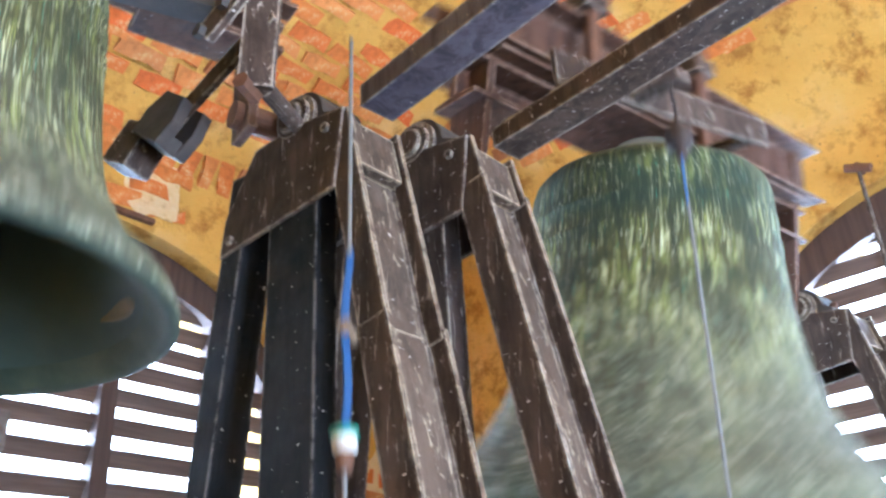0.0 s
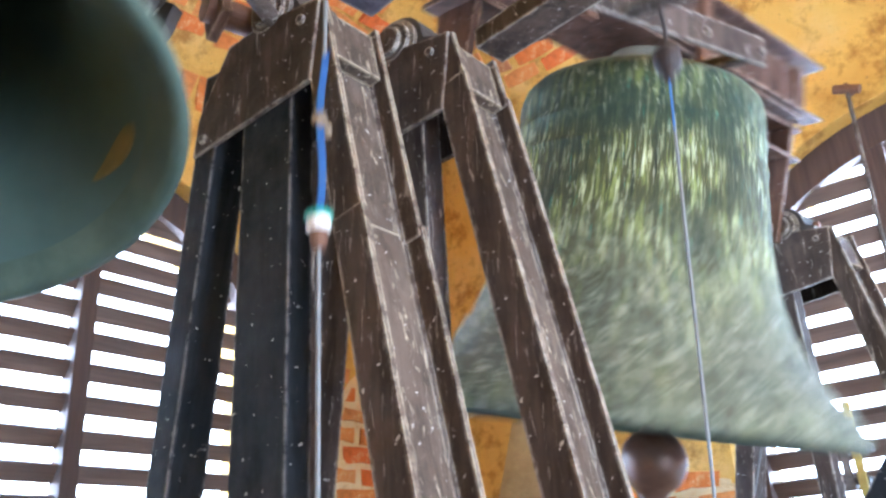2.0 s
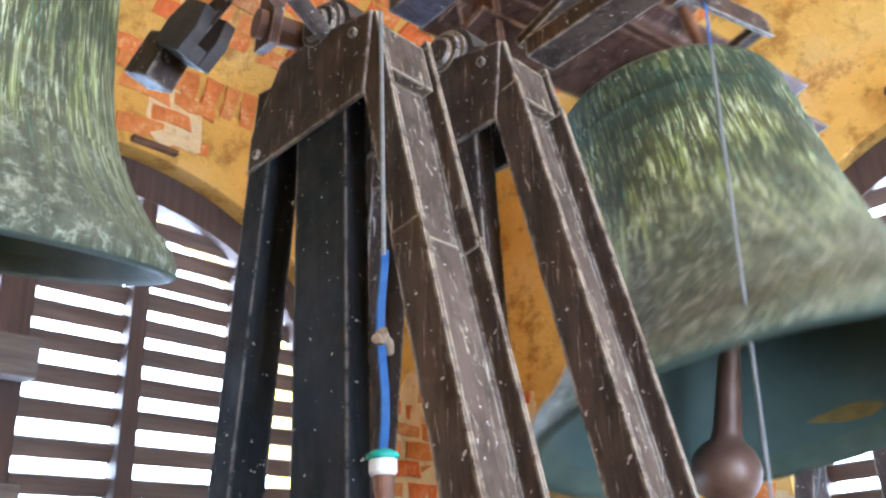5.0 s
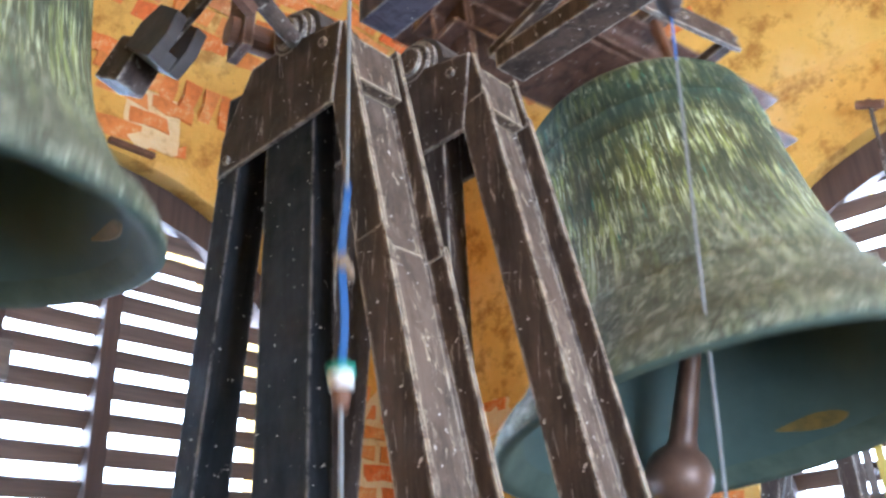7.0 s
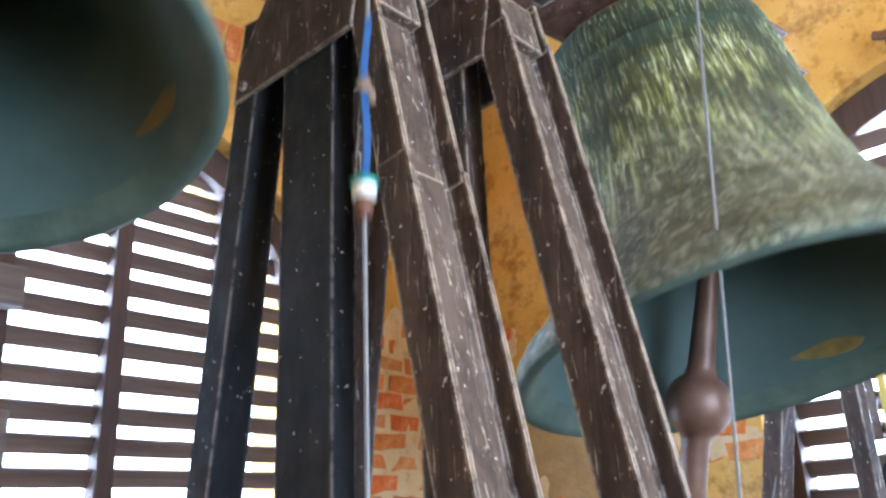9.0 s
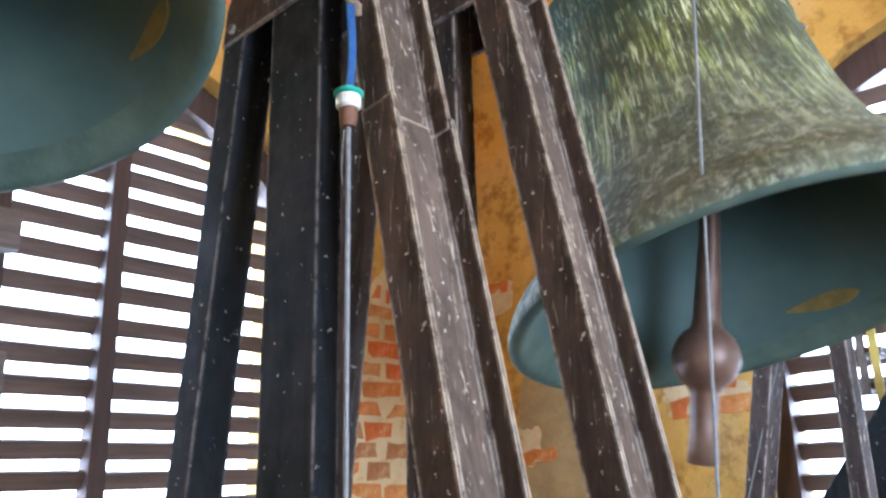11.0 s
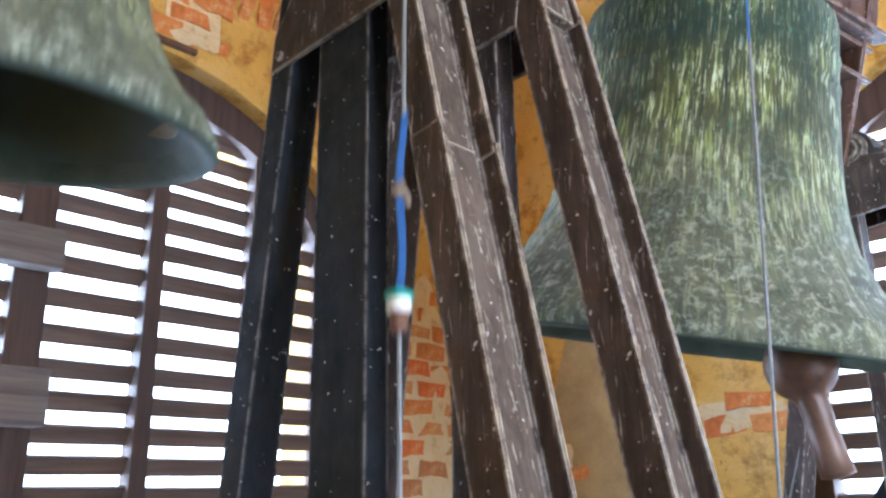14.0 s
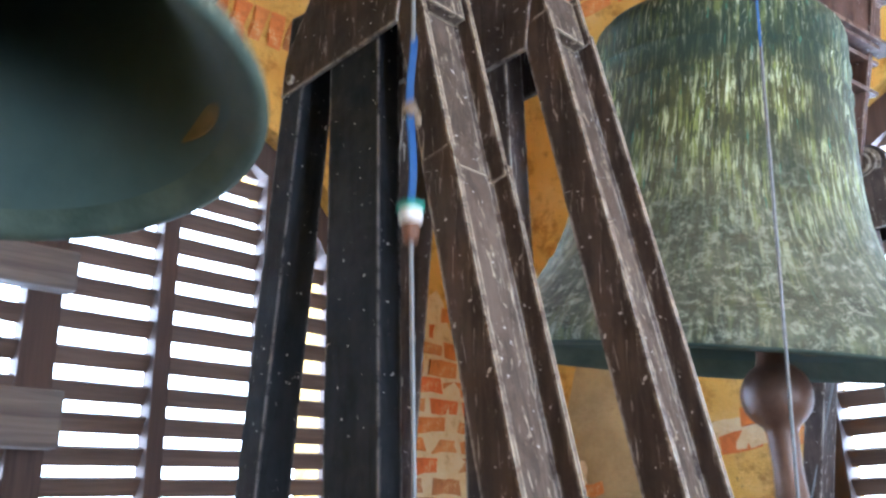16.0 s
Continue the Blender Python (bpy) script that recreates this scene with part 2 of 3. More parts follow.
YELLOW = mat_plain("yellow_paint", (0.50, 0.36, 0.06), (0.66, 0.50, 0.12), 0.6, 20)
GILT = mat_plain("yellow_wear_streak", (0.065, 0.068, 0.024), (0.21, 0.135, 0.028), 0.55, 24)

# ---- building helpers ----


def part(name, bm, mat, parent=None, label="", smooth=False):
    me = bpy.data.meshes.new(name)
    bmesh.ops.recalc_face_normals(bm, faces=bm.faces)
    bm.to_mesh(me)
    bm.free()
    for m in mat if isinstance(mat, list) else [mat]:
        me.materials.append(m)
    if smooth:
        for p in me.polygons:
            p.use_smooth = True
    ob = new(name, me)
    if parent:
        ob.parent = parent
    if label:
        ob["label"] = label
    return ob


def thing(name, m, label, category, group="", kind=""):
    ob = new(name)
    ob.matrix_basis = m
    return tagged(ob, label, category, group, kind)


def box(bm, lo, hi, m=None, bevel=0.0):
    vs = [Vector((x, y, z)) for x in (lo[0], hi[0]) for y in (lo[1], hi[1]) for z in (lo[2], hi[2])]
    v = [bm.verts.new(m @ p if m else p) for p in vs]
    fs = [bm.faces.new([v[i] for i in q]) for q in ((0, 1, 3, 2), (4, 6, 7, 5), (0, 4, 5, 1), (2, 3, 7, 6), (0, 2, 6, 4), (1, 5, 7, 3))]
    if bevel:
        es = list({e for f in fs for e in f.edges})
        bmesh.ops.bevel(bm, geom=es, offset=bevel, segments=2, affect="EDGES", profile=0.6)
    return bm


def prism(bm, poly, axis, a, b, bevel=0.0):
    """A flat outline (list of 2D points in the other two axes) drawn out along an axis from a to b."""
    def p3(p, w):
        return {"x": (w, p[0], p[1]), "y": (p[0], w, p[1]), "z": (p[0], p[1], w)}[axis]
    lo, hi = [bm.verts.new(p3(p, a)) for p in poly], [bm.verts.new(p3(p, b)) for p in poly]
    fs = [bm.faces.new(lo), bm.faces.new(list(reversed(hi)))]
    for i in range(len(poly)):
        j = (i + 1) % len(poly)
        fs.append(bm.faces.new([lo[j], lo[i], hi[i], hi[j]]))
    if bevel:
        bmesh.ops.bevel(bm, geom=list({e for f in fs for e in f.edges}), offset=bevel, segments=2, affect="EDGES", profile=0.6)
    return bm


def lathe(bm, prof, n=64, m=None, closed=False):
    """Profile of (radius, height) turned about z."""
    rings = []
    for r, z in prof:
        ring = []
        for i in range(n):
            a = 2 * math.pi * i / n
            p = Vector((r * math.cos(a), r * math.sin(a), z))
            ring.append(bm.verts.new(m @ p if m else p))
        rings.append(ring)
    for k in range(len(rings) - 1 + closed):
        r0, r1 = rings[k], rings[(k + 1) % len(rings)]
        for i in range(n):
            j = (i + 1) % n
            bm.faces.new([r0[i], r0[j], r1[j], r1[i]])
    if not closed:
        bm.faces.new(rings[0])
        bm.faces.new(list(reversed(rings[-1])))
    return bm


def rod(bm, a, b, r0, r1=None, n=12):
    """A round bar from a to b."""
    a, b = Vector(a), Vector(b)
    q = (b - a).to_track_quat("Z", "Y").to_matrix().to_4x4()
    return lathe(bm, [(r0, 0), (r1 or r0, (b - a).length)], n, Matrix.Translation(a) @ q)


def bolt(bm, at, axis, r=0.016, h=0.014):
    a = Vector(at)
    rod(bm, a, a + Vector(axis) * h, r, r * 0.92, 6)
    return bm


def beam_along(bm, a, b, sect, up):
    """A bar with a flat section (list of (side, up) points) from a to b."""
    a, b = Vector(a), Vector(b)
    d = (b - a).normalized()
    s = d.cross(Vector(up)).normalized()
    u = s.cross(d)
    lo = [bm.verts.new(a + s * p + u * q) for p, q in sect]
    hi = [bm.verts.new(b + s * p + u * q) for p, q in sect]
    bm.faces.new(lo)
    bm.faces.new(list(reversed(hi)))
    for i in range(len(sect)):
        j = (i + 1) % len(sect)
        bm.faces.new([lo[j], lo[i], hi[i], hi[j]])
    return bm


def channel(w, d, t=0.010, tf=0.014):
    """Section of a rolled U channel: web of width w at up = 0, flanges up to d."""
    h = w / 2
    return [(-h, 0), (h, 0), (h, d), (h - tf * 0.75, d), (h - tf, t + 0.008), (h - tf - 0.008, t), (-h + tf + 0.008, t), (-h + tf, t + 0.008), (-h + tf * 0.75, d), (-h, d)]


def h_section(w, d, t=0.010, tf=0.012):
    """A broad rolled section lying on its side: flanges at both ends of w, the web half way up d."""
    h, m = w / 2, d * 0.41
    return [(-h, 0), (-h + tf, 0), (-h + tf, m - t), (h - tf, m - t), (h - tf, 0), (h, 0), (h, d), (h - tf, d), (h - tf, m + 0.006), (h - tf - 0.006, m), (-h + tf + 0.006, m), (-h + tf, m + 0.006), (-h + tf, d), (-h, d)]


def i_section(w, h, t=0.009, tf=0.014):
    a, b = w / 2, h / 2
    return [(-a, -b), (a, -b), (a, -b + tf), (t / 2, -b + tf + 0.006), (t / 2, b - tf - 0.006), (a, b - tf), (a, b), (-a, b), (-a, b - tf), (-t / 2, b - tf - 0.006), (-t / 2, -b + tf + 0.006), (-a, -b + tf)]

# ---- the room ----
XE, YN, XW, YS, TH = 3.6, 3.0, -2.4, -2.4, 0.55
SPRING, RISE, RUN = 3.88, 1.55, 1.9
SILL, ARCH_S, ARCH_R, HALF = 0.95, 2.65, 0.88, 1.15
WN, WE = 1.42, 0.23                       # middles of the north and east openings


def arch(c, half=HALF, spring=ARCH_S, rise=ARCH_R, n=24):
    return [(c - half * math.cos(math.pi * i / n), spring + rise * math.sin(math.pi * i / n)) for i in range(n + 1)]


def arched_wall(name, axis, a, b, lo, hi, c, label):
    """A wall with one arched opening: lower block and the part with the arch cut out of it."""
    bm = bmesh.new()
    prism(bm, [(lo, 0), (hi, 0), (hi, SILL), (lo, SILL)], axis, a, b)
    prism(bm, [(lo, SILL), (c - HALF, SILL), (c - HALF, SPRING), (lo, SPRING)], axis, a, b)
    prism(bm, [(c + HALF, SILL), (hi, SILL), (hi, SPRING), (c + HALF, SPRING)], axis, a, b)
    curve = arch(c, n=40)
    for p, q in zip(curve, curve[1:]):
        prism(bm, [p, q, (q[0], SPRING), (p[0], SPRING)], axis, a, b)
    # only the outer skin stays
    bmesh.ops.remove_doubles(bm, verts=bm.verts, dist=0.0005)
    seen = {}
    for f in bm.faces:
        seen.setdefault(tuple(round(x, 3) for x in f.calc_center_median()), []).append(f)
    bmesh.ops.delete(bm, geom=[f for fs in seen.values() if len(fs) > 1 for f in fs], context="FACES")
    return tagged(part(name, bm, PLASTER), label, "wall", kind="structure")


wall_n = arched_wall("wall_north", "y", YN, YN + TH, XW - TH, XE + TH, WN, "ochre limewashed plaster wall with an arched louvre opening")
wall_e = arched_wall("wall_east", "x", XE, XE + TH, YS, YN, WE, "ochre plaster wall with flaking patches and arched opening")
wall_s = arched_wall("wall_south", "y", YS - TH, YS, XW - TH, XE + TH, 0.9, "plain ochre plaster wall with an open arch")
bm = bmesh.new()
box(bm, (XW - TH, YS, 0), (XW, YN, SPRING))
wall_w = tagged(part("wall_west", bm, PLASTER), "plain ochre limewashed plaster wall", "wall", kind="structure")

bm = bmesh.new()
box(bm, (XW - TH, YS - TH, -0.12), (XE + TH, YN + TH, 0.0))
floor = tagged(part("floor", bm, FLOORW), "old brown timber belfry floor", "floor", kind="structure")
bm = bmesh.new()
box(bm, (-400, -400, -14.2), (400, 400, -14.0))
ground = tagged(part("ground", bm, mat_plain("far_ground", (0.10, 0.11, 0.07), (0.20, 0.19, 0.14), 0.9, 0.05)), "pale ground far below the tower", "ground", kind="structure")

bm = bmesh.new()
box(bm, (-30, 12.0, -13.9), (11.9, 12.1, 10.5))
box(bm, (12.0, -30, -13.9), (12.1, 12.1, 9.2))
backdrop = tagged(part("backdrop", bm, mat_bright_sky()), "bright hazy white sky seen through the louvres", "sky", kind="structure")


def cove(k):
    """Height over the springing and slope (rise over run) of the vault, k of the way in; it leaves the wall with a crease."""
    c = 0.92 * (1 - k)
    h = math.sqrt(max(1e-4, 1 - c * c))
    return RISE * (h - 0.392), RISE * 0.92 * c / (RUN * h)


def vault_z(x, y):
    d = min(x - XW, XE - x, y - YS, YN - y)
    k = min(max(d / RUN, 0.0), 1.0)
    return SPRING + cove(k)[0]


bm = bmesh.new()
N = 72
grid = []
for i in range(N + 1):
    row = []
    for j in range(N + 1):
        u, w = (1 - math.cos(math.pi * i / N)) / 2, (1 - math.cos(math.pi * j / N)) / 2
        x, y = XW + (XE - XW) * u, YS + (YN - YS) * w
        z = vault_z(x, y) + 0.012 * noise.noise(Vector((x * 2.2, y * 2.2, 3)))
        row.append(bm.verts.new((x, y, z)))
    grid.append(row)
for i in range(N):
    for j in range(N):
        bm.faces.new([grid[i][j], grid[i][j + 1], grid[i + 1][j + 1], grid[i + 1][j]])
box(bm, (XW - TH, YS - TH, SPRING + RISE + 0.12), (XE + TH, YN + TH, SPRING + RISE + 0.4))
for lo, hi in (((XW - TH, YN, SPRING), (XE + TH, YN + TH, SPRING + RISE + 0.12)), ((XE, YS, SPRING), (XE + TH, YN, SPRING + RISE + 0.12)),
               ((XW - TH, YS - TH, SPRING), (XE + TH, YS, SPRING + RISE + 0.12)), ((XW - TH, YS, SPRING), (XW, YN, SPRING + RISE + 0.12))):
    box(bm, lo, hi)
ceiling = tagged(part("ceiling", bm, PLASTER, smooth=False), "coved brick vault with ochre limewash", "ceiling", kind="structure")


# ---- louvred windows ----
def louvre(name, m, posts, label, drop, first=0.06, sag=0.0, lift=0.0):
    """An arched louvre in its own space: x along the wall, y outward, z up."""
    w = thing(name, m, label, "window", kind="structure")
    bm = bmesh.new()
    outer, inner = arch(0, HALF + 0.02, ARCH_S, ARCH_R + 0.02, 28), arch(0, HALF - 0.10, ARCH_S, ARCH_R - 0.16, 28)
    for i in range(len(outer) - 1):
        prism(bm, [outer[i], outer[i + 1], inner[i + 1], inner[i]], "y", 0.10, 0.22)
    for s in (-1, 1):
        prism(bm, [(s * (HALF + 0.02), SILL), (s * (HALF - 0.10), SILL), (s * (HALF - 0.10), ARCH_S), (s * (HALF + 0.02), ARCH_S)], "y", 0.10, 0.22)
    part("window_frame", bm, FRAMEW, w, "dark brown arched timber frame")
    for c, width in posts:
        top = ARCH_S + (ARCH_R - 0.12) * math.sqrt(max(0, 1 - (c / (HALF - 0.1)) ** 2)) + 0.03
        bm = bmesh.new()
        box(bm, (c - width / 2, 0.105, SILL), (c + width / 2, 0.195, top), bevel=0.006)
        part("mullion", bm, FRAMEW, w)
    bm = bmesh.new()
    box(bm, (-HALF, 0.0, SILL - 0.05), (HALF, 0.30, SILL), bevel=0.008)
    part("window_sill", bm, GREYWOOD, w, "weathered grey sill")
    edges = sorted([(-HALF + 0.10, 0.0)] + posts + [(HALF - 0.10, 0.0)])
    pitch, z = 0.1225, SILL + first
    rnd = random.Random(5)
    while z < ARCH_S + ARCH_R - 0.12:
        lim = HALF - 0.10
        if z > ARCH_S:
            lim *= math.sqrt(max(0.0, 1 - (max(0.0, z - 0.05 - ARCH_S) / (ARCH_R - 0.14)) ** 2))
        for (c0, w0), (c1, w1) in zip(edges, edges[1:]):
            a, b = max(c0 + w0 / 2, -lim), min(c1 - w1 / 2, lim)
            if b - a < 0.06:
                continue
            bm = bmesh.new()
            tilt = Matrix.Translation((0, 0.15, z + sag * math.sin(5 * (z - 2.42)) + rnd.uniform(-0.004, 0.004))) @ Matrix.Rotation(radians(-drop + rnd.uniform(-2, 2)), 4, "X") @ Matrix.Rotation(radians(-lift + rnd.uniform(-0.4, 0.4)), 4, "Y")
            box(bm, (a + 0.002, -0.037, -0.009), (b - 0.002, 0.037, 0.009), tilt)
            part("slat", bm, SLAT, w)
        z += pitch
    return w


win_n = louvre("window_1", pose(WN, YN, 0), [(0.172, 0.072), (-0.31, 0.13), (-0.74, 0.085), (0.66, 0.06)], "arched louvred window of brown boards, bright daylight between", 60, 0.12, 0.019, 1.8)
win_e = louvre("window_2", pose(XE, WE, 0, 0, 0, -90), [(-0.34, 0.085), (0.50, 0.085), (0.08, 0.10)], "arched louvred window of sunlit brown boards", 60)

rails = []
for z0, z1 in ((1.92, 2.12), (2.48, 2.63)):
    bm = bmesh.new()
    box(bm, (0.35, YN - 0.02, z0), (1.175, YN + 0.07, z1), bevel=0.012)
    ob = part("wooden_rail", bm, GREYWOOD)
    rails.append(tagged(ob, "weathered grey timber rail across the louvre opening", "rail", "window rails"))

# ---- bell frames ----
PLATE_B, PLATE_T = 2.545, 2.745


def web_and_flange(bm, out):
    """Web and outward flange edges take streaked steel with light painted in; flange sides stay darker."""
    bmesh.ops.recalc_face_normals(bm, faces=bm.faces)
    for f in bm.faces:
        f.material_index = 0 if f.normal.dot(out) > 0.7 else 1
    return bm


def bell_frame(m, label, spread=0.0, post=None, seam=2.25, lean=0.133, leg_w=0.082, post_w=0.15, post_y=0.0):
    """An A-shaped steel trestle in its own space: middle at x = 0, y = 0, base at z = 0; its plane is y-z."""
    f = thing("steel_trestle", m, label, "bell frame", "bell frames")
    hw, d = 0.077, 0.07
    # right leg, a channel open outwards, in two lengths
    def y_in(z):
        return -0.181 + 0.196 * (z - 2.333)
    out = Vector((0, -1, -0.196)).normalized()
    bm = bmesh.new()
    beam_along(bm, (0, y_in(seam - 0.02), seam - 0.02), (0, y_in(2.73), 2.73), h_section(2 * hw, d), out)
    part("leg", web_and_flange(bm, out), [STEEL_WORN_LIT, STEEL], f)
    bm = bmesh.new()
    beam_along(bm, (0, y_in(0.0), 0.0), (0, y_in(seam), seam), h_section(2 * hw + 0.006, d + 0.005), out)
    part("leg", web_and_flange(bm, out), [STEEL_WORN_LIT, STEEL], f)
    # cover plate on the web at the head
    bm = bmesh.new()
    beam_along(bm, (0, y_in(2.60), 2.60), (0, y_in(2.715), 2.715), [(-hw + 0.013, 0.029), (hw - 0.014, 0.029), (hw - 0.014, 0.058), (-hw + 0.013, 0.058)], out)
    part("cover_plate", bm, STEEL_WORN_LIT, f)
    # left leg, its side's shade put into the default colour
    bm = bmesh.new()
    x0 = -hw + leg_w / 2
    beam_along(bm, (x0, 0.178 + spread + lean * 2.476, 0.0), (x0, 0.178 + spread - lean * 0.254, 2.73), channel(leg_w, d), Vector((0, 1, -lean)))
    part("leg", bm, post or STEEL_BLUE_SHADE, f, "dark channel leg")
    # middle post, shaded by the same default colour
    bm = bmesh.new()
    beam_along(bm, (-hw + 0.004, post_y, 0.0), (-hw + 0.004, post_y, PLATE_B + 0.1), channel(post_w, 0.055), Vector((1, 0, 0)))
    part("post", bm, post or STEEL_BLUE_SHADE, f, "dark channel post")
    # gusset plates on both faces
    poly = [(-0.165, PLATE_T), (-0.138, PLATE_B + 0.02), (0.238, PLATE_B), (0.225, PLATE_B + 0.09), (0.125, 2.775), (0.0, PLATE_T + 0.03)]
    for x in (-hw - 0.006, hw - 0.004):
        bm = bmesh.new()
        prism(bm, poly, "x", x, x + 0.010, 0.0015)
        part("gusset_plate", bm, STEEL, f)
    # cap and bolts
    bm = bmesh.new()
    box(bm, (-hw, -0.12, PLATE_T - 0.03), (hw, 0.12, PLATE_T - 0.004), bevel=0.004)
    part("cap_plate", bm, STEEL, f)
    for y, z in ((-0.115, 2.715), (0.20, 2.575)):
        bm = bmesh.new()
        bolt(bm, (-hw - 0.006, y, z), (-1, 0, 0), 0.012, 0.008)
        part("bolt", bm, STEEL, f)
    bm = bmesh.new()
    box(bm, (-0.14, -0.75, 0.0), (0.14, 0.62, 0.02), bevel=0.003)
    part("base_plate", bm, STEEL, f)
    # bearing block
    zc = PLATE_T + 0.055
    bear = [(-0.11, PLATE_T - 0.004), (0.11, PLATE_T - 0.004), (0.11, PLATE_T + 0.03), (0.075, PLATE_T + 0.04)] + \
           [(0.075 * math.cos(a), zc + 0.075 * math.sin(a)) for a in [math.pi * k / 10 for k in range(11)]] + [(-0.075, PLATE_T + 0.04), (-0.11, PLATE_T + 0.03)]
    bm = bmesh.new()
    prism(bm, bear, "x", -0.06, 0.06, 0.004)
    b = part("bearing_block", bm, IRON, f, "greasy grey cast bearing block")
    bm = bmesh.new()
    for r, x in ((0.062, -0.072), (0.050, -0.084), (0.034, -0.096)):
        rod(bm, (x, 0, zc), (-0.058, 0, zc), r, r * 0.98, 24)
    part("bearing_cover", bm, STEEL, b, "ringed round bearing cover")
    for y in (-0.092, 0.092):
        bm = bmesh.new()
        bolt(bm, (0, y, PLATE_T + 0.03), (0, 0, 1), 0.014, 0.03)
        part("bolt", bm, RUST, b)
    return f


PHI_R, PHI_L = -10.0, -13.1
PIV_R = Vector((2.20, 0.964, 2.80))
PIV_L = Vector((0.333, 1.363, 2.824))
frame_a = bell_frame(pose(1.015, 1.14, 0), "brown steel trestle with dusty streaks beside the small bell")
frame_b = bell_frame(pose(1.275, 1.03, 0), "brown steel trestle with pale streaks beside the large bell", 0.07, STEEL, 2.62, 0.133, 0.125)
frame_c = bell_frame(pose(3.02, 0.78, 0, 0, 0, -9), "brown steel trestle standing before the sunlit louvre", 0.0, STEEL, 2.2, 0.215, 0.082, 0.06, 0.04)
frame_d = copy_thing(frame_a, pose(-0.41, 1.56, 0, 0, 0, -15.7))
frame_d["label"] = "brown steel trestle carrying the far end of the small bell"


def tie_beam(x, y1, z, w, h, mat, label):
    """A channel laid with its web down, from the trestle's head to the south wall."""
    bm = bmesh.new()
    beam_along(bm, (x - 0.10 * (y1 - YS), YS, z), (x, y1, z), channel(w, h), (0, 0, 1))
    return tagged(part("tie_beam", bm, mat), label, "steel beam", "tie beams")


tie_a = tie_beam(1.055, 1.00, 2.800, 0.090, 0.055, STEEL_SKY_GLARE, "steel channel resting on the trestle, blue sky glare painted in violet-grey")
tie_b = tie_beam(1.388, 0.90, 2.800, 0.090, 0.050, STEEL, "dark brown steel channel with bird-lime specks")


# ---- bells ----
def bell_profile(R, z_lip, z_sh):
    H = z_sh - z_lip
    out = [(0.965, -0.004), (1.0, 0.006), (0.998, 0.03), (0.965, 0.075), (0.945, 0.085), (0.940, 0.098), (0.915, 0.103), (0.85, 0.155), (0.785, 0.215), (0.733, 0.275), (0.728, 0.288), (0.712, 0.292),
           (0.688, 0.335), (0.652, 0.41), (0.625, 0.50), (0.606, 0.60), (0.592, 0.70), (0.580, 0.79), (0.586, 0.796), (0.586, 0.806), (0.577, 0.812), (0.572, 0.88), (0.577, 0.886), (0.577, 0.896), (0.567, 0.902),
           (0.566, 0.955), (0.562, 0.995), (0.548, 1.028), (0.518, 1.053), (0.46, 1.076), (0.38, 1.097), (0.29, 1.116), (0.20, 1.14)]
    inn = [(0.0, 0.985), (0.2, 0.98), (0.42, 0.955), (0.49, 0.92), (0.52, 0.86), (0.535, 0.7), (0.555, 0.55), (0.60, 0.38), (0.66, 0.25), (0.76, 0.14), (0.86, 0.06), (0.93, 0.012)]
    return [(r * R, z_lip + h * H) for r, h in out], [(r * R, z_lip + h * H) for r, h in inn]


def bell_body(bm, R, z_lip, z_sh, n=96):
    out, inn = bell_profile(R, z_lip, z_sh)
    prof = inn[1:] + out
    rings = []
    for r, z in prof:
        rings.append([bm.verts.new((r * math.cos(2 * math.pi * i / n), r * math.sin(2 * math.pi * i / n), z)) for i in range(n)])
    for k in range(len(rings) - 1):
        for i in range(n):
            j = (i + 1) % n
            f = bm.faces.new([rings[k][i], rings[k][j], rings[k + 1][j], rings[k + 1][i]])
            f.material_index = 0 if k >= len(inn) else 2 if k >= len(inn) - 3 else 1
            f.smooth = True
    f = bm.faces.new(rings[0])
    f.material_index = 1
    bm.faces.new(rings[-1])
    return bm


def clapper_mesh(bm, length, rb, flight):
    prof = [(0.024, 0.03), (0.034, 0.0), (0.028, -0.06)]
    prof += [(0.030, -length * 0.5), (0.040, -length + rb * 1.15)]
    prof += [(rb * math.sin(a), -length + rb * math.cos(a)) for a in [0.5 + k * 0.21 for k in range(11)]]
    prof += [(rb * 0.42, -length - rb * 1.05), (rb * 0.40, -length - rb - flight * 0.5), (rb * 0.46, -length - rb - flight), (rb * 0.3, -length - rb - flight - 0.005)]
    lathe(bm, prof, 32)
    return bm


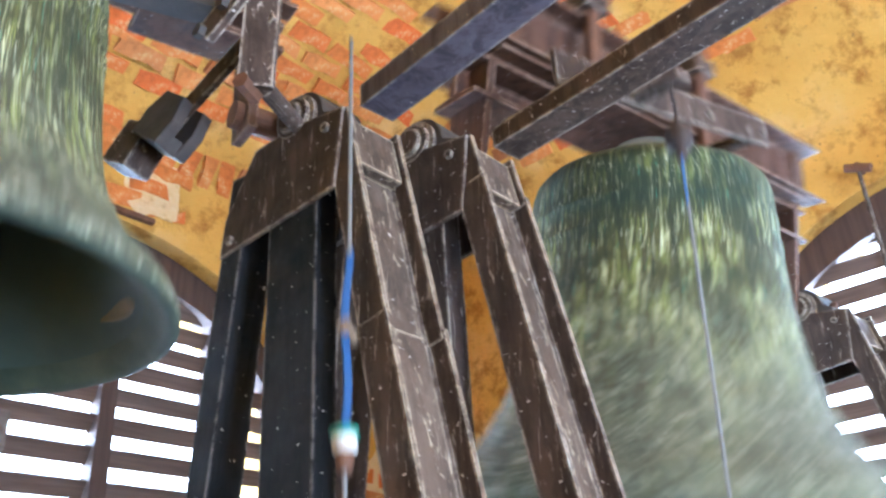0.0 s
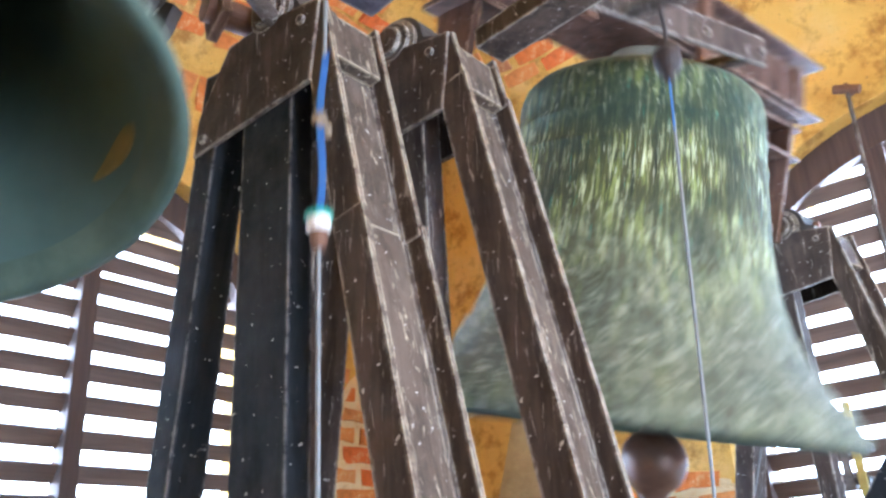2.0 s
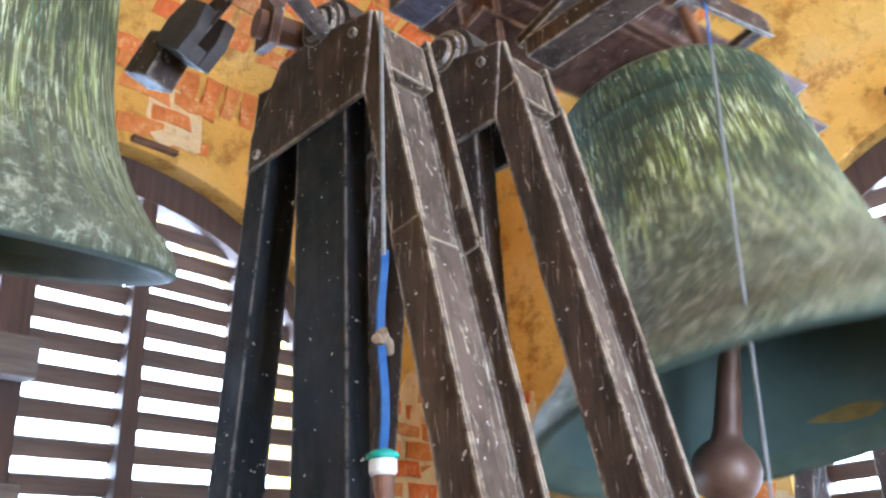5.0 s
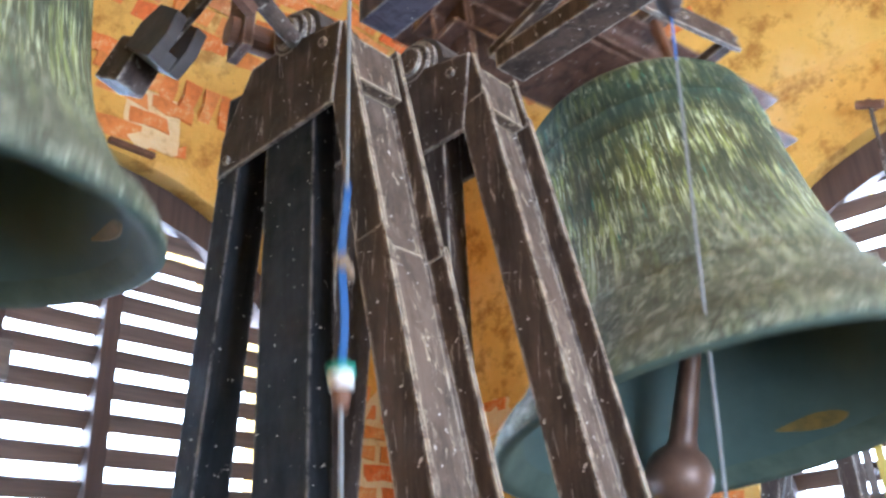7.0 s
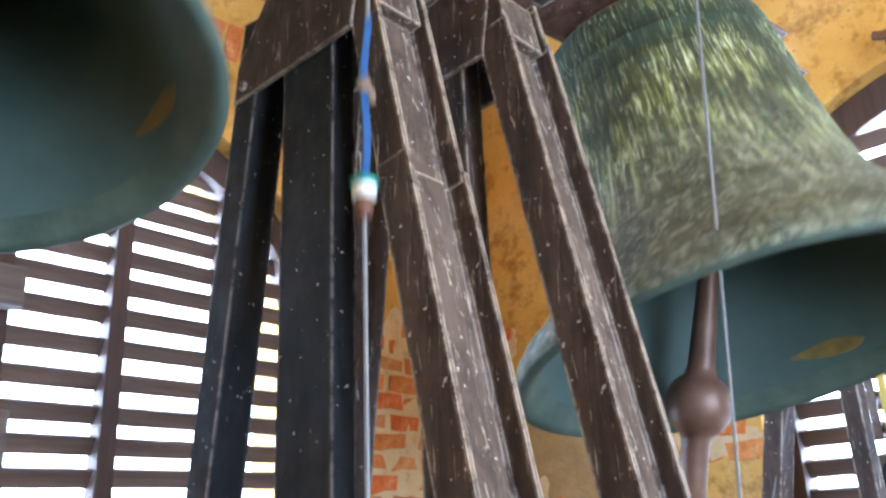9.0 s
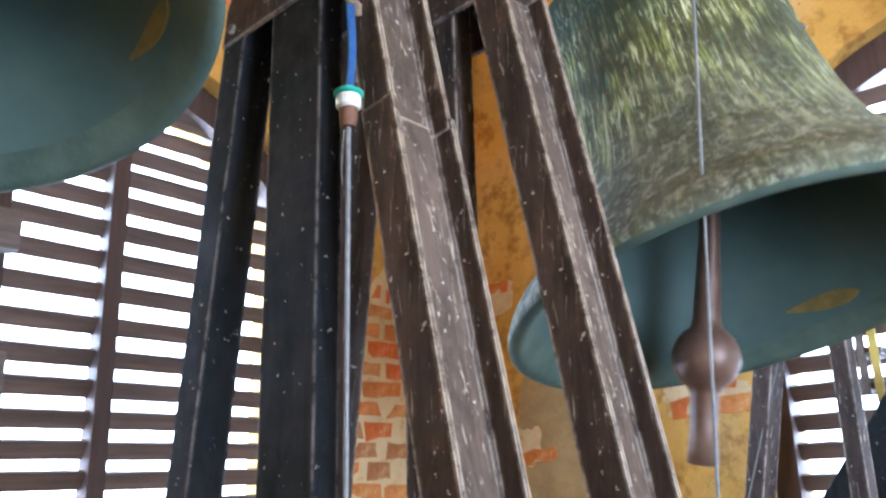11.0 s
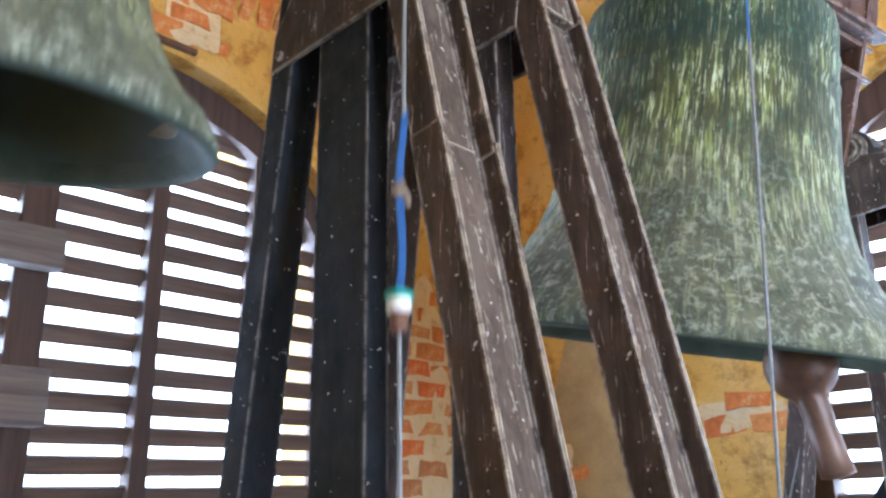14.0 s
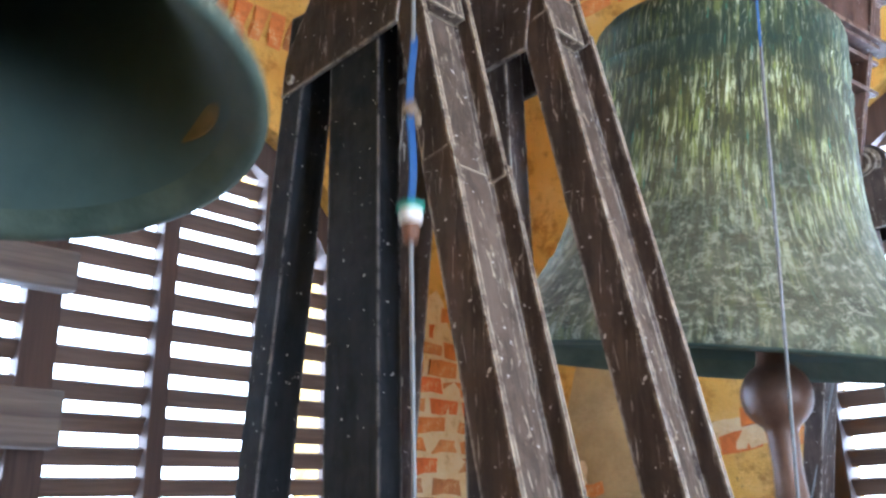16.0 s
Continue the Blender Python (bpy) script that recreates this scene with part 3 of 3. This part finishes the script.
def bell(name, pv, phi, R, z_lip, z_sh, half, label, wear, slim):
    b = thing(name, pose(pv.x, pv.y, pv.z, 0, 0, phi), label, "bell", "bells")
    bm = bmesh.new()
    bell_body(bm, R, z_lip, z_sh)
    me = part("bell_body", bm, [PATINA, INNER, LIP], b)
    s = R / 0.617
    top = z_sh + 0.14 * (z_sh - z_lip)
    # canons and crown
    bm = bmesh.new()
    lathe(bm, [(0.12 * s, top - 0.02), (0.115 * s, top + 0.02), (0.10 * s, top + 0.05), (0.10 * s, top + 0.09)], 24)
    part("crown", bm, PATINA, b)
    hz = top + 0.075
    # headstock: two channels back to back with flange plates
    for y, up in ((-0.075 * s, -1), (0.075 * s, 1)):
        bm = bmesh.new()
        beam_along(bm, (-half + 0.06, y, hz + 0.10 * s), (half - 0.06, y, hz + 0.10 * s), channel(0.20 * s, 0.075 * s), Vector((0, up, 0)))
        part("headstock_channel", bm, STEEL_RED, b, "red-brown rolled channel")
    bm = bmesh.new()
    box(bm, (-half + 0.12, -0.13 * s, hz - 0.014), (half - 0.16, 0.13 * s, hz - 0.002), bevel=0.003)
    part("flange_plate", bm, STEEL_RED, b)
    # clamps over the headstock
    for x in (-0.42 * s, 0.06 * s):
        bm = bmesh.new()
        box(bm, (x - 0.045 * s, -0.19 * s, hz + 0.205 * s), (x + 0.045 * s, 0.19 * s, hz + 0.255 * s), bevel=0.006)
        c = part("clamp_bar", bm, STEEL, b)
        for y in (-0.165 * s, 0.165 * s):
            bm = bmesh.new()
            box(bm, (x - 0.02 * s, y - 0.012 * s, hz - 0.10 * s), (x + 0.02 * s, y + 0.012 * s, hz + 0.33 * s), bevel=0.003)
            rod(bm, (x, y, hz + 0.255 * s), (x, y, hz + 0.28 * s), 0.026 * s, n=6)
            part("strap", bm, RUST, c)
    # cranked ends down to the axle
    for sgn in (-1, 1):
        x0 = sgn * (half - 0.13)
        bm = bmesh.new()
        prism(bm, [(-0.10 * s, hz + 0.19 * s), (0.10 * s, hz + 0.19 * s), (0.08 * s, hz - 0.06 * s), (0.045, -0.05), (-0.045, -0.05), (-0.08 * s, hz - 0.06 * s)], "x", x0 - 0.012, x0 + 0.012, 0.003)
        e = part("crank_plate", bm, STEEL_RED, b)
        for y in (-0.07 * s, 0.07 * s):
            for z in (hz + 0.05 * s, hz + 0.15 * s):
                bm = bmesh.new()
                bolt(bm, (x0 + sgn * 0.012, y, z), (sgn, 0, 0), 0.018 * s, 0.02)
                part("bolt", bm, STEEL, e)
        bm = bmesh.new()
        beam_along(bm, (x0 - sgn * 0.26, 0, hz - 0.075 * s), (x0 + sgn * 0.06, 0, hz - 0.075 * s), i_section(0.16 * s, 0.12 * s), (0, 0, 1))
        part("packing_beam", bm, STEEL_RED, b)
        bm = bmesh.new()
        rod(bm, (x0 - sgn * 0.03, 0, 0), (sgn * (half + 0.07), 0, 0), 0.032, n=20)
        part("axle", bm, RUST, b)
    # yellow wear mark inside, where the clapper strikes
    out, inn = bell_profile(R, z_lip, z_sh)
    bm = bmesh.new()
    lo_, hi_ = inn[-2], inn[-3]
    n = 13
    rows_ = []
    for i in range(n):
        u = i / (n - 1)
        w = slim * math.sin(math.pi * (0.04 + 0.92 * u ** 0.7))
        ang = wear[0] + (u - 0.5) * wear[1]
        ring = []
        for h in (0.45 - w * 0.5 + 0.25 * u, 0.45 + w * 0.5 + 0.25 * u):
            r, z = lo_[0] + (hi_[0] - lo_[0]) * h, lo_[1] + (hi_[1] - lo_[1]) * h
            ring += [bm.verts.new(((r - k) * math.cos(ang), (r - k) * math.sin(ang), z)) for k in (0.004, -0.01)]
        rows_.append([ring[0], ring[2], ring[1], ring[3]])
    for p, q in zip(rows_, rows_[1:]):
        for i, j in ((0, 1), (1, 3), (3, 2), (2, 0)):
            bm.faces.new([p[i], p[j], q[j], q[i]])
    bm.faces.new([rows_[0][k] for k in (0, 1, 3, 2)])
    bm.faces.new([rows_[-1][k] for k in (0, 2, 3, 1)])
    part("wear_mark", bm, GILT, b, "yellow worn streak inside the bell")
    return b


bell_r = bell("large_bell", PIV_R, PHI_R, 0.651, -0.756, 0.19, 0.87, "large bronze bell with streaked green verdigris, swinging", (0.12, 0.42), 0.55)
bell_l = bell("small_bell", PIV_L, PHI_L, 0.438, -0.579, 0.10, 0.69, "smaller bronze bell with pale green patina, swinging", (0.0, 0.44), 0.42)

bm = bmesh.new()
box(bm, (-0.80, -0.405, 0.195), (0.06, -0.390, 0.275), pose(0, 0, 0.06, 0, -9, 0), 0.003)
bar = part("cross_bar", bm, STEEL, bell_r, "flat purple-brown iron bar across the shoulder")
for x in (-0.62, -0.25, 0.0):
    bm = bmesh.new()
    bolt(bm, (x, -0.405, 0.295 + 0.158 * x), (0, -1, 0), 0.012, 0.008)
    part("bolt", bm, STEEL, bar)
bm = bmesh.new()
box(bm, (-0.585, -0.55, 0.175), (-0.535, -0.404, 0.190), bevel=0.002)
part("rope_arm", bm, STEEL, bar, "rusty arm for the rope")
for x in (-0.68, 0.0):
    bm = bmesh.new()
    box(bm, (x - 0.02, -0.39, 0.28 + 0.158 * x), (x + 0.02, -0.08, 0.31 + 0.158 * x))
    part("bar_bracket", bm, STEEL, bar)

CLAP_R, CLAP_L = Vector((0.14, 0, -0.15)), Vector((-0.07, 0, -0.06))
bm = bmesh.new()
clapper_mesh(bm, 0.69, 0.098, 0.20)
clap_r = part("clapper", bm, CLAPPER, bell_r, "brown iron clapper with a round ball", True)
clap_r.location = CLAP_R
bm = bmesh.new()
clapper_mesh(bm, 0.44, 0.065, 0.10)
clap_l = part("clapper", bm, CLAPPER, bell_l, "brown iron clapper with a round ball", True)
clap_l.location = CLAP_L

# ---- ropes ----
def rope_left():
    r = thing("bell_rope", pose(0.887, 0.921, 2.05), "thin wire rope with blue webbing and porcelain connector", "rope", "bell ropes")
    bm = bmesh.new()
    rod(bm, (0, 0, -1.6), (0, 0, -0.04), 0.0042)
    part("wire", bm, CORD, r)
    bm = bmesh.new()
    lathe(bm, [(0.012, -0.045), (0.015, -0.03), (0.015, -0.012), (0.012, -0.01)], 16)
    part("ferrule", bm, RUST, r)
    bm = bmesh.new()
    lathe(bm, [(0.018, -0.012), (0.021, -0.008), (0.021, 0.008), (0.018, 0.012)], 20)
    part("insulator", bm, WHITE, r, "white porcelain insulator")
    bm = bmesh.new()
    lathe(bm, [(0.019, 0.011), (0.025, 0.013), (0.025, 0.018), (0.015, 0.024)], 20)
    part("tape", bm, GREENTAPE, r, "green tape ring")
    bm = bmesh.new()
    rows_ = []
    for k in range(15):
        z, x = 0.02 + k * 0.0235, 0.005 * math.sin(k * 0.55) + 0.0007 * k
        rows_.append([bm.verts.new((x + a * 0.55, -a * 0.83 + b, z)) for a, b in ((-0.006, -0.002), (0.006, -0.002), (0.006, 0.002), (-0.006, 0.002))])
    for p, q in zip(rows_, rows_[1:]):
        for i in range(4):
            bm.faces.new([p[i], p[(i + 1) % 4], q[(i + 1) % 4], q[i]])
    bm.faces.new(rows_[0])
    bm.faces.new(rows_[-1])
    part("webbing", bm, BLUE, r, "blue webbing strap")
    for k in range(3):
        bm = bmesh.new()
        rod(bm, (-0.022 + k * 0.007, -0.014, 0.188 + k * 0.008), (0.026, 0.006, 0.196 - k * 0.008), 0.0075)
        part("knot", bm, TWINE, r, "knotted brown twine")
    bm = bmesh.new()
    rod(bm, (0.012, 0, 0.34), (0.03, 0.01, 0.85), 0.0042)
    part("wire", bm, CORD, r)
    return r


def rope_right():
    r = thing("bell_rope", pose(2.0, 0.55, 2.6), "thin grey cord hanging from a hook on the large bell", "rope", "bell ropes")
    bm = bmesh.new()
    rod(bm, (0, 0, -2.2), (0, 0, -0.29), 0.0036)
    part("wire", bm, CORD, r)
    bm = bmesh.new()
    beam_along(bm, (0, 0, -0.30), (0, 0, -0.19), [(-0.008, -0.002), (0.008, -0.002), (0.008, 0.002), (-0.008, 0.002)], (0.3, -0.9, 0))
    part("webbing", bm, BLUE, r, "blue webbing strap")
    bm = bmesh.new()
    lathe(bm, [(0.010, -0.190), (0.012, -0.175), (0.022, -0.168), (0.030, -0.150), (0.032, -0.132), (0.028, -0.112), (0.016, -0.098), (0.007, -0.092)], 20)
    part("weight", bm, IRON_DARK, r, "dark round iron weight")
    bm = bmesh.new()
    rod(bm, (0, 0, -0.10), (0.004, 0, -0.045), 0.0045)
    rod(bm, (0.004, 0, -0.047), (-0.010, 0, -0.018), 0.0045)
    rod(bm, (-0.010, 0, -0.020), (0, 0, 0.0), 0.0045)
    part("hook", bm, IRON_DARK, r, "bent iron hook")
    return r


rope_l, rope_r = rope_left(), rope_right()


# ---- striking gear beside the small bell ----
def striking_hammer():
    h = thing("striking_hammer", pose(0, 0, 0), "rusty clock hammer with a slotted grey iron head", "hammer")
    bm = bmesh.new()
    m = pose(0.747, 1.300, 2.772, 38, 8, 12)
    prism(bm, [(-0.055, -0.06), (0.055, -0.06), (0.062, 0.0), (0.04, 0.055), (-0.04, 0.055), (-0.062, 0.0)], "x", -0.042, -0.014, 0.004)
    prism(bm, [(-0.055, -0.06), (0.055, -0.06), (0.062, 0.0), (0.04, 0.055), (-0.04, 0.055), (-0.062, 0.0)], "x", 0.014, 0.042, 0.004)
    box(bm, (-0.016, -0.05, -0.06), (0.016, 0.05, -0.025))
    bm.transform(m)
    part("hammer_head", bm, IRON, h, "slotted grey iron head")
    bm = bmesh.new()
    prism(bm, [(-0.05, -0.05), (0.05, -0.05), (0.045, 0.06), (-0.045, 0.06)], "x", -0.035, 0.035, 0.006)
    bm.transform(pose(0.728, 1.415, 2.752, 30, 8, 12))
    part("counter_block", bm, STEEL, h)
    bm = bmesh.new()
    beam_along(bm, (0.752, 1.30, 2.79), (0.764, 0.99, 2.895), [(-0.007, -0.022), (0.007, -0.022), (0.007, 0.022), (-0.007, 0.022)], (0, 0, 1))
    part("arm", bm, STEEL, h, "flat dark iron arm")
    bm = bmesh.new()
    beam_along(bm, (0.748, 1.005, 2.93), (0.771, 1.05, 2.745), [(-0.035, -0.012), (0.035, -0.012), (0.035, 0.012), (-0.035, 0.012)], (-0.7, -0.7, 0))
    k = part("bracket", bm, STEEL, h)
    bm = bmesh.new()
    rod(bm, (0.735, 1.050, 2.745), (0.79, 1.075, 2.745), 0.018, n=6)
    part("bolt", bm, RUST, k)
    bm = bmesh.new()
    beam_along(bm, (0.689, 1.115, 2.862), (0.713, 0.99, 2.96), [(-0.01, -0.025), (0.01, -0.025), (0.01, 0.025), (-0.01, 0.025)], (0, 0, 1))
    l = part("link", bm, STEEL, h)
    for p in ((0.689, 1.112, 2.868), (0.700, 1.055, 2.912)):
        bm = bmesh.new()
        bolt(bm, (p[0] - 0.008, p[1], p[2]), (-1, 0, 0), 0.017, 0.014)
        part("bolt", bm, IRON, l)
    bm = bmesh.new()
    beam_along(bm, (0.50, 1.21, 2.955), (0.705, 1.115, 2.945), [(-0.03, -0.02), (0.03, -0.02), (0.03, 0.02), (-0.03, 0.02)], (0, 0, 1))
    part("cross_shaft", bm, IRON, h, "pale grey square shaft")
    bm = bmesh.new()
    rod(bm, (0.772, 1.052, 2.772), (0.945, 1.125, 2.772), 0.019, n=16)
    rod(bm, (0.775, 1.053, 2.772), (0.800, 1.064, 2.772), 0.028, n=16)
    part("mounting_lug", bm, STEEL, h)
    return h


striking_hammer()

# ---- before the east louvre ----
bm = bmesh.new()
beam_along(bm, (3.147, 2.079, 0.000), (3.429, 0.312, 2.450), channel(0.20, 0.06), (1, 0, 0))
brace = tagged(part("steel_brace", bm, STEEL_BLUE_SHADE), "dark blue-grey sloping steel brace bolted to the floor", "brace")
lever = thing("louvre_lever", pose(0, 0, 0), "yellow painted flat bar with dark brackets at the louvre", "lever")
bm = bmesh.new()
box(bm, (3.44, 0.835, 1.90), (3.455, 0.865, 2.25), bevel=0.003)
part("bar", bm, YELLOW, lever, "yellow painted flat bar")
for z in (1.95, 2.08):
    bm = bmesh.new()
    box(bm, (3.46, 0.83, z), (3.64, 0.93, z + 0.03), bevel=0.003)
    part("bracket", bm, STEEL, lever)
bm = bmesh.new()
box(bm, (3.457, 0.885, 1.93), (3.475, 0.915, 2.16), bevel=0.003)
part("bar", bm, GREYWOOD, lever, "weathered grey strip")
bm = bmesh.new()
rod(bm, (3.0, 1.78, 0.0), (3.0, 0.84, 2.60), 0.0032, n=8)
tagged(part("stay_wire", bm, CORD), "thin grey stay wire from the floor to the trestle", "wire")
hook = thing("wall_hook", pose(0, 0, 0), "rusty iron hook and rod above the arch", "hook")
bm = bmesh.new()
rod(bm, (3.62, 0.57, 3.56), (3.52, 0.57, 3.56), 0.016)
rod(bm, (3.53, 0.52, 3.53), (3.53, 0.62, 3.57), 0.02)
part("bracket", bm, RUST, hook)
bm = bmesh.new()
rod(bm, (3.53, 0.57, 3.56), (3.56, 0.60, 2.7), 0.009)
part("rod", bm, STEEL, hook)

# ---- exposed bricks ----
def brick_mesh(k):
    rnd = random.Random(40 + k)
    bm = bmesh.new()
    box(bm, (-0.5, -0.5, -0.5), (0.5, 0.5, 0.5))
    bmesh.ops.subdivide_edges(bm, edges=[e for e in bm.edges if abs(e.verts[0].co.x - e.verts[1].co.x) > 0.5], cuts=2)
    for v in bm.verts:
        v.co = Vector((v.co.x * 0.245 + rnd.uniform(-0.014, 0.014), v.co.y * 0.05 + rnd.uniform(-0.006, 0.006), v.co.z * 0.074 + rnd.uniform(-0.010, 0.010)))
    me = bpy.data.meshes.new("brick")
    bmesh.ops.recalc_face_normals(bm, faces=bm.faces)
    bm.to_mesh(me)
    bm.free()
    me.materials.append(BRICK)
    return me


BRICKS = [brick_mesh(k) for k in range(6)]
brick_rnd = random.Random(9)


def lay(parent, m, size=1.0):
    ob = new("brick", brick_rnd.choice(BRICKS))
    ob.parent = parent
    r = brick_rnd
    ob.matrix_basis = m @ pose(0, r.uniform(-0.006, 0.006), 0, r.uniform(-4, 4), r.uniform(-4, 4), r.uniform(-4, 4)) @ Matrix.Diagonal((size * r.uniform(0.74, 1.04), 1, r.uniform(0.85, 1.08), 1))


def mortar(parent, m, w, h, seed):
    """An irregular scab of bare mortar, a few millimetres proud of the wall."""
    bm = bmesh.new()
    n = 40
    pts = []
    for i in range(n):
        a = 2 * math.pi * i / n
        k = 1 + 0.35 * noise.noise(Vector((math.cos(a) * 1.7, math.sin(a) * 1.7, seed))) + 0.10 * noise.noise(Vector((math.cos(a) * 6, math.sin(a) * 6, seed)))
        c, s = math.cos(a), math.sin(a)
        q = max(abs(c), abs(s)) ** 0.6
        pts.append((w / 2 * c / q * k, h / 2 * s / q * k))
    prism(bm, pts, "y", -0.0225, 0.02)
    bm.transform(m)
    part("mortar_patch", bm, MORTAR, parent)


def brick_patch(parent, to_wall, u0, u1, z0, z1, seed, cut=-0.1):
    mortar(parent, to_wall((u0 + u1) / 2, (z0 + z1) / 2), u1 - u0, z1 - z0, seed)
    z, row = z0 + 0.04, 0
    while z < z1:
        u = u0 + (0.13 if row % 2 else 0.0)
        while u < u1 + 0.05:
            if noise.noise(Vector((u * 4, z * 4, seed))) > cut:
                lay(parent, to_wall(u, z))
            u += 0.245
        z += 0.098
        row += 1


def on_north(u, z):
    return pose(u, YN + 0.018, z)


def on_east(u, z):
    return pose(XE + 0.018, u, z, 0, 0, -90)


brick_patch(wall_n, on_north, 2.72, 3.30, 0.9, 2.75, 3.0, -0.62)
brick_patch(wall_n, on_north, 1.46, 1.76, 3.60, 3.90, 8.0, -0.6)
bm = bmesh.new()
box(bm, (1.42, YN - 0.03, 3.548), (1.63, YN + 0.02, 3.572), pose(0, 0, 0), 0.003)
part("iron_bar", bm, RUST, wall_n, "short rusty iron bar above the arch")
brick_patch(wall_e, on_east, 2.62, 2.86, 2.55, 2.72, 6.0, -0.5)
brick_patch(wall_e, on_east, 2.50, 2.66, 1.74, 1.94, 7.0, -0.3)
brick_patch(wall_e, on_east, 1.42, 1.80, 1.92, 2.06, 9.0, -0.5)
bm = bmesh.new()
prism(bm, [(2.06, 1.0), (2.60, 1.0), (2.66, 1.6), (2.62, 2.1), (2.50, 2.46), (2.30, 2.50), (2.16, 2.30), (2.02, 1.9)], "x", XE - 0.004, XE + 0.01)
part("bare_patch", bm, BARE, wall_e, "greyish rubbed plaster")


def on_cove(side, u, k):
    """A place on the curved foot of the vault, k of the way in."""
    d, (rise, slope) = k * RUN, cove(k)
    z, tip = SPRING + rise, 90 - math.degrees(math.atan(slope))
    if side == "north":
        return pose(u, YN - d, z, 0, 0, 0) @ pose(0, 0, 0, tip) @ pose(0, 0.010, 0)
    return pose(XE - d, u, z, 0, 0, -90) @ pose(0, 0, 0, tip) @ pose(0, 0.010, 0)


# bricks on end along the foot of the vault, a few more where the limewash has dropped
for i in range(7):
    u = 1.66 + 0.102 * i
    lay(ceiling, on_cove("north", u, 0.0045 + 0.0010 * (i % 3)) @ pose(0, 0, 0, 0, 90 + brick_rnd.uniform(-9, 9), 0), 0.9)
for u, k in ((1.30, 0.03), (1.42, 0.012), (1.58, 0.014), (2.62, 0.05), (2.36, 0.12), (2.10, 0.20), (2.45, 0.24), (1.62, 0.22), (2.75, 0.16), (1.2, 0.15)):
    lay(ceiling, on_cove("north", u, k))
# bare courses higher up the vault
k, row = 0.10, 0
while k < 0.9:
    u = 0.7 + (0.13 if row % 2 else 0.0)
    while u < 3.2 - k * RUN * 0.9:
        if noise.noise(Vector((u * 1.6, row * 0.17, 2.0))) + 0.35 * noise.noise(Vector((u * 6, row * 0.7, 5.0))) > -0.38 - 0.9 * k:
            lay(ceiling, on_cove("north", u, k))
        u += 0.262
    # one course further along the curve
    k += 0.092 / (RUN * math.hypot(1, cove(k)[1]))
    row += 1
k, row = 0.15, 0
while k < 0.85:
    u = 1.25 + (0.13 if row % 2 else 0.0)
    while u < 2.95 - k * RUN:
        if noise.noise(Vector((u * 1.9, row * 0.2, 7.0))) > -0.25:
            lay(ceiling, on_cove("east", u, k))
        u += 0.262
    k += 0.092 / (RUN * math.hypot(1, cove(k)[1]))
    row += 1
for u, k in ((0.35, 0.22), (0.62, 0.20), (0.88, 0.17)):
    lay(ceiling, on_cove("east", u, k))


# ---- swinging ----
SWING_R = [(-0.53, 39), (0.45, -46), (1.40, 33), (2.40, -39.5), (3.35, 26.5), (4.33, -33), (5.3, 21.5), (6.27, -26), (7.27, 17.5), (8.22, -23.5), (9.18, 16), (10.15, -18),
           (11.08, 15), (12.05, -13.7), (13.05, 13), (14.0, -13.2), (14.97, 9.6), (15.93, -10), (16.9, 8)]
SWING_L = [(-0.43, -19.6), (0.51, 25.7), (1.39, -15.6), (2.25, 25.9), (3.13, -17.2), (4.08, 24.4), (4.98, -17.0), (5.8, 24.0), (6.65, -19.3), (7.49, 23.0), (8.43, -17.9), (9.25, 22.9), (10.1, -17.0),
           (10.97, 20.1), (11.93, -14.6), (12.79, 20.2), (13.73, -18.0), (14.53, 15.5), (15.47, -14.5), (16.3, 18.6)]
CLAP = [(0.0, -12), (0.55, -26), (1.5, -3), (2.4, -20), (3.45, -10.6), (4.4, -14), (5.5, -14), (6.4, -9), (7.5, -24), (8.45, -9), (9.4, -18), (10.4, 4), (11.4, -16.5), (12.27, 6), (13.15, -20), (13.95, 12), (14.9, -18), (15.7, 4), (16.6, -10)]


def swing(keys, t):
    for (t0, a), (t1, b) in zip(keys, keys[1:]):
        if t0 <= t <= t1:
            return a + (b - a) * (1 - math.cos(math.pi * (t - t0) / (t1 - t0))) / 2
    return keys[-1][1]


def motions():
    times = [k * 0.1 for k in range(161)]
    walk(bell_r, [(t, pose(*PIV_R, -swing(SWING_R, t), 0, PHI_R)) for t in times])
    walk(bell_l, [(t, pose(*PIV_L, -swing(SWING_L, t), 0, PHI_L)) for t in times])
    walk(clap_r, [(t, pose(*CLAP_R, swing(SWING_R, t) - swing(CLAP, t), 0, 0)) for t in times])
    walk(clap_l, [(t, pose(*CLAP_L, 0.8 * swing(SWING_L, t), 0, 0)) for t in times])
    # the small bell's rope rises as its mouth swings towards the south
    walk(rope_l, [(t, pose(0.887, 0.921, 2.033 + 0.0106 * swing(SWING_L, t))) for t in times])
    walk(rope_r, [(t, pose(*(pose(*PIV_R, -swing(SWING_R, t), 0, PHI_R) @ Vector((-0.56, -0.535, 0.04)) + Vector((0, 0, 0.13))), 5.2, -3.0, 0)) for t in times])


motions()
